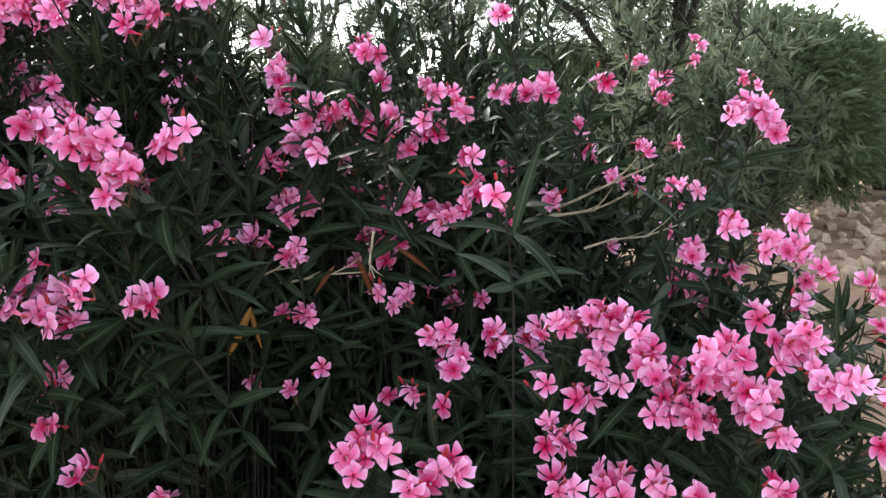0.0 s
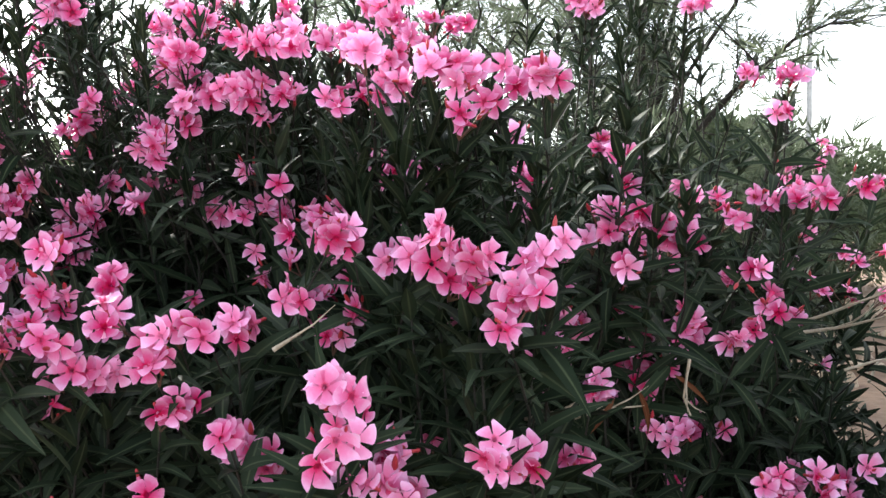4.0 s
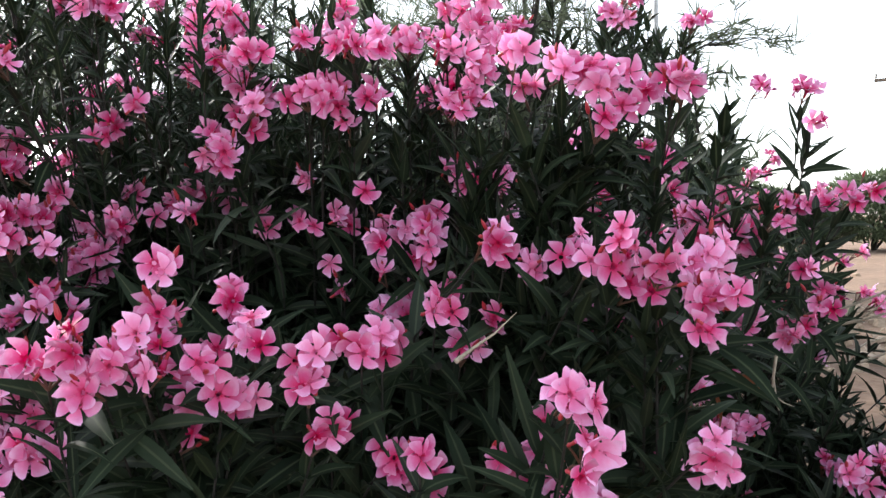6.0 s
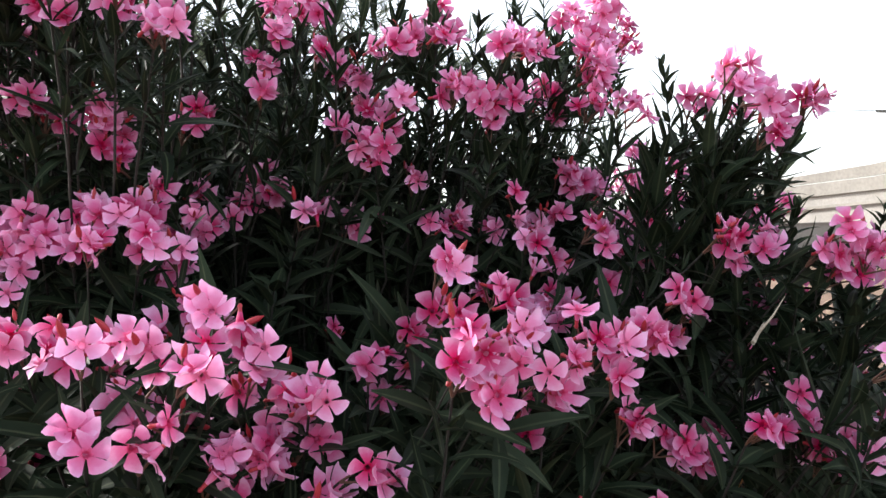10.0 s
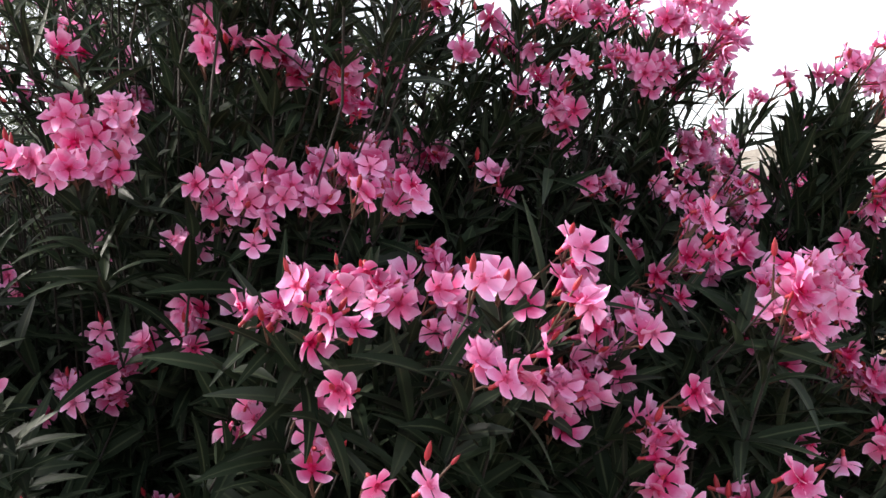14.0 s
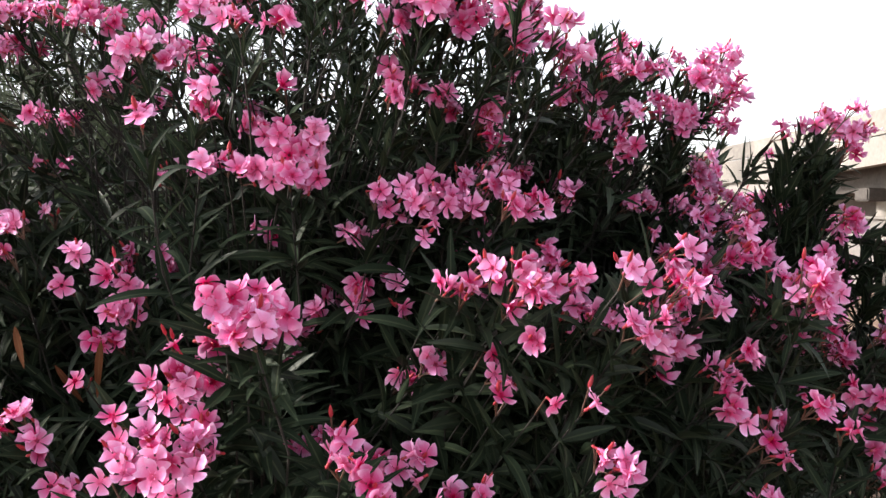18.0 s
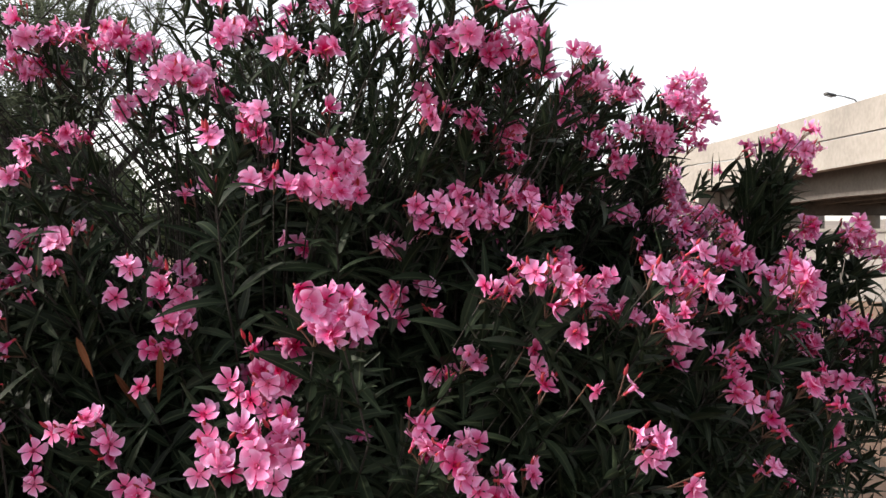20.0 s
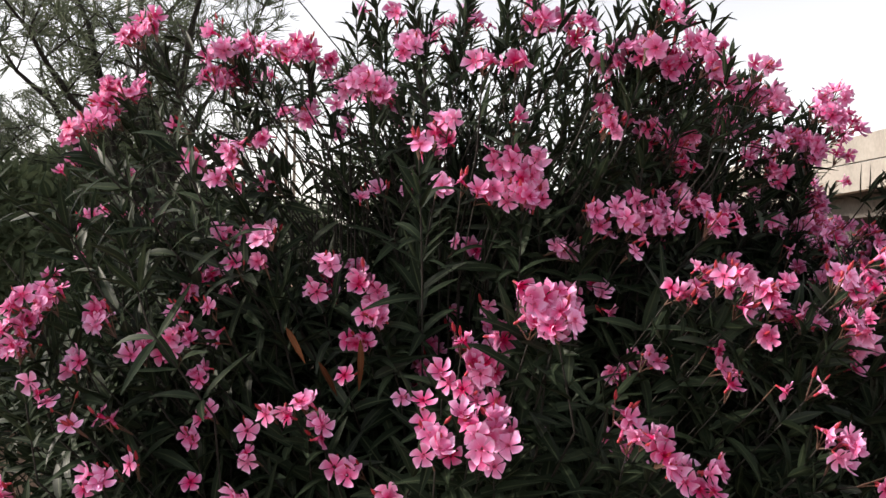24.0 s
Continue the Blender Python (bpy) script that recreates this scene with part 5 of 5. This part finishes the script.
spires(EAST, [(-0.24, 1.86, 2.02), (-0.04, 1.89, 1.88), (0.06, 1.94, 1.93), (-0.22, 1.32, 1.68), (-0.14, 1.64, 1.85), (-0.17, 1.66, 1.68), (-0.11, 1.65, 1.65), (-0.06, 1.63, 1.62), (0.13, 1.56, 1.54), (-0.11, 1.60, 1.69), (-0.14, 1.42, 1.55), (0.50, 1.47, 1.55), (-0.12, 1.37, 1.55), (0.02, 1.95, 2.00), (-0.06, 1.97, 1.97), (0.12, 1.95, 1.95), (-0.10, 1.90, 1.94)])
spires(EAST, [(0.05, 2.05, 1.95), (0.00, 1.90, 1.95), (0.16, 1.98, 1.90)])


def crown(bush, hidden):
    """Upright leafy shoots close behind the high flower heads."""
    rng = bush.rng
    for pts, main, twigs in bush.heads:
        for c in pts:
            for _ in range(3 if c[2] > 1.7 or (c[0] < -1.25 and c[2] > 1.2) else 2 if c[2] > 1.5 else 1):
                p = c - outward(c) * rng.uniform(0.04, 0.4) + np.array((rng.gauss(0, 0.09), rng.gauss(0, 0.09), rng.uniform(-0.35, 0.03)))
                if hidden(p, 0.03) and not in_gap(p):
                    way = unit(np.array((0, 0, 1)) + 0.3 * outward(p) + np.array([rng.gauss(0, 0.25) for _ in range(3)]))
                    bush.shoot(p, way, rng.randrange(5, 9), twigs, fork_of(main, p), first=0.01, size=0.85, tight=0.25)


def fill(bush, per_head, core, a, b, wide, top, drop=0.0, last=True):
    """Leafy shoots behind the outer flowers, a few with small heads of their own, down to the ground."""
    rng = bush.rng
    tips = np.array(ALL_TIPS)

    def hidden(p, gap):
        out, front = outward(p), unit((-1.2 - p[0], 0.6 - p[1], 0))
        out = out if out @ front > 0 else front
        rel = tips - p
        ahead = rel @ out
        side = np.linalg.norm(rel - np.outer(ahead, out), axis=1)
        return not ((side < 0.09) & (ahead < gap)).any()

    def grow(p, twigs, main):
        way = unit(np.array((0, 0, 0.8)) + 0.5 * outward(p) + np.array([rng.gauss(0, 0.35) for _ in range(3)]))
        bush.shoot(p, way, rng.randrange(4, 8), twigs, fork_of(main, p), first=0.02)

    for pts, main, twigs in bush.heads:
        todo = round(len(pts) * per_head * (2.0 if pts[:, 0].mean() < -1.3 else 1.0))
        for _ in range(900):
            if not todo:
                break
            p = pts[rng.randrange(len(pts))]
            p = p - outward(p) * rng.uniform(0.12, 0.5) + np.array((rng.gauss(0, 0.11), rng.gauss(0, 0.11), rng.uniform(-0.4, 0.02)))
            if p[2] > 0.3 and hidden(p, 0.08) and not in_gap(p):
                todo -= 1
                grow(p, twigs, main)
    if last:
        crown(bush, hidden)
    a, b = np.array(a), np.array(b)
    while core:
        s, r, az = rng.random(), wide * math.sqrt(rng.random()), rng.uniform(0, 6.283)
        h = 0.25 + (top - drop * s - 0.45 * (r / wide) ** 2 - 0.25) * rng.random() ** 1.1
        p = np.array((*(a + (b - a) * s + r * np.array((math.cos(az), math.sin(az)))), h))
        if in_gap(p) or (h > 1.0 and not hidden(p, 0.12)):
            continue
        core -= 1
        k = min(range(len(bush.heads)), key=lambda i: np.linalg.norm(fork_of(bush.heads[i][1], p) - p))
        pts, main, twigs = bush.heads[k]
        grow(p, twigs, main)
    if last:
        finish(bush)


def finish(bush):
    for pts, main, twigs in bush.heads:
        bush.put(part("branch", twigs.mesh("branch"), BARK, bush.root))
    f = part("foliage", bush.leaves.mesh("foliage"), LEAF, bush.root, "long narrow dark green leaves in whorls")
    bush.put(tagged(f, kind="stuff"))


fill(WEST, 0.0, 330, (-1.85, 2.6), (-1.5, 3.1), 0.38, 1.35, 0.0, False)
fill(WEST, 0.0, 500, (-1.45, 2.6), (-0.5, 2.1), 0.75, 1.3, 0.0, False)
fill(WEST, 0.0, 50, (-1.85, 2.6), (-1.55, 2.95), 0.3, 1.85, 0.0, False)
fill(WEST, 0.0, 40, (-1.35, 2.75), (-0.85, 2.92), 0.24, 1.95, 0.0, False)
fill(WEST, 0.0, 150, (-1.5, 2.05), (-0.6, 1.7), 0.26, 1.15, 0.0, False)
fill(WEST, 0.0, 90, (-1.0, 1.65), (-0.3, 1.65), 0.22, 1.15, 0.0, False)
fill(WEST, 0.65, 280, (-1.3, 2.6), (-0.5, 2.1), 0.72, 2.3, 0.8)
fill(EAST, 0.0, 90, (0.3, 1.85), (0.75, 1.95), 0.28, 1.45, 0.0, False)
fill(EAST, 0.0, 200, (0.35, 1.55), (0.8, 1.65), 0.35, 1.22, 0.0, False)
fill(EAST, 0.0, 200, (-0.25, 2.05), (0.3, 1.9), 0.55, 1.25, 0.0, False)
fill(EAST, 0.0, 90, (0.6, 1.75), (0.8, 1.7), 0.22, 1.22, 0.0, False)
fill(EAST, 0.0, 110, (-0.1, 2.1), (0.4, 2.15), 0.3, 1.85, 0.25, False)
fill(EAST, 0.5, 150, (-0.25, 2.1), (0.2, 2.0), 0.5, 1.7, 0.1)


# ---- dry twigs and withered leaves in the bushes ----
def dry_twig(points, thick):
    t = Tubes(6)
    p = [np.array(q) for q in points]
    n = len(p)
    t.add(p, [thick * (1 - 0.6 * i / (n - 1)) for i in range(n)])
    for i in range(1, n - 1):
        d = unit(p[i + 1] - p[i]) + np.array((0.1, -0.2, 0.5 - 0.4 * (i % 2)))
        t.add([p[i], p[i] + 0.03 * d, p[i] + 0.055 * d + np.array((0, 0, 0.006))], [thick * 0.5, thick * 0.4, thick * 0.15])
    tagged(part("dry_twig", t.mesh("dry_twig"), PALE_TWIG), "pale bare dry twig caught in the oleander", "twig", "dry twigs")


dry_twig([(0.22, 1.70, 1.275), (0.26, 1.68, 1.283), (0.305, 1.66, 1.292), (0.33, 1.60, 1.315), (0.35, 1.54, 1.338)], 0.004)
dry_twig([(0.28, 1.62, 1.22), (0.33, 1.60, 1.24), (0.39, 1.57, 1.25), (0.46, 1.55, 1.28)], 0.003)
dry_twig([(-0.35, 1.40, 1.212), (-0.32, 1.39, 1.22), (-0.293, 1.382, 1.232), (-0.26, 1.37, 1.238)], 0.003)
dry_twig([(-0.34, 1.44, 1.19), (-0.28, 1.43, 1.20), (-0.207, 1.456, 1.208), (-0.15, 1.46, 1.21)], 0.003)
dry_twig([(-0.12, 1.36, 1.30), (-0.125, 1.36, 1.27), (-0.129, 1.359, 1.245), (-0.12, 1.355, 1.22)], 0.0025)
dry_twig([(0.55, 1.95, 1.12), (0.604, 1.995, 1.161), (0.66, 2.0, 1.18), (0.75, 2.02, 1.19)], 0.004)
dry_twig([(0.2, 1.75, 1.27), (0.27, 1.68, 1.31), (0.332, 1.622, 1.35), (0.40, 1.56, 1.39)], 0.004)
dry_twig([(-0.68, 1.15, 1.365), (-0.665, 1.152, 1.374), (-0.648, 1.154, 1.384)], 0.003)


def withered_leaf(at, along, face, length, k, mat=None):
    ob = part("withered_leaf", (DRY_MESHES if mat is None else BROWN_MESHES)[k], mat or DRY_LEAF)
    ob.matrix_world = leaf_matrix(np.array(at), along, face, length)
    tagged(ob, "withered orange-brown leaf hanging in the oleander", "leaf", "withered leaves")


DRY_MESHES, BROWN_MESHES = [m.copy() for m in LEAF_MESHES], [m.copy() for m in LEAF_MESHES]
for m in DRY_MESHES + BROWN_MESHES:
    m.materials.clear()
withered_leaf((-0.331, 1.352, 1.175), (-0.05, -0.03, -0.12), (0.4, -0.9, 0.2), 0.105, 1)
withered_leaf((-0.334, 1.358, 1.172), (0.02, -0.01, -0.1), (-0.3, -0.9, 0.2), 0.075, 0)
withered_leaf((-0.16, 1.46, 1.235), (0.05, -0.02, -0.1), (0.2, -0.9, 0.4), 0.085, 2, BROWN_LEAF)
withered_leaf((-0.20, 1.45, 1.225), (-0.06, -0.02, -0.08), (0.2, -0.9, 0.4), 0.07, 1, BROWN_LEAF)
withered_leaf((-0.09, 1.49, 1.25), (0.06, 0.0, -0.04), (0.1, -0.8, 0.6), 0.08, 3, BROWN_LEAF)
withered_leaf((-1.62, 2.12, 1.28), (-0.05, -0.05, -0.1), (-0.6, -0.7, 0.3), 0.09, 2, BROWN_LEAF)
withered_leaf((-1.66, 2.18, 1.24), (0.05, -0.04, -0.1), (-0.6, -0.7, 0.3), 0.08, 1, BROWN_LEAF)
withered_leaf((-1.70, 2.22, 1.30), (-0.03, -0.08, -0.06), (-0.6, -0.6, 0.4), 0.085, 0, BROWN_LEAF)
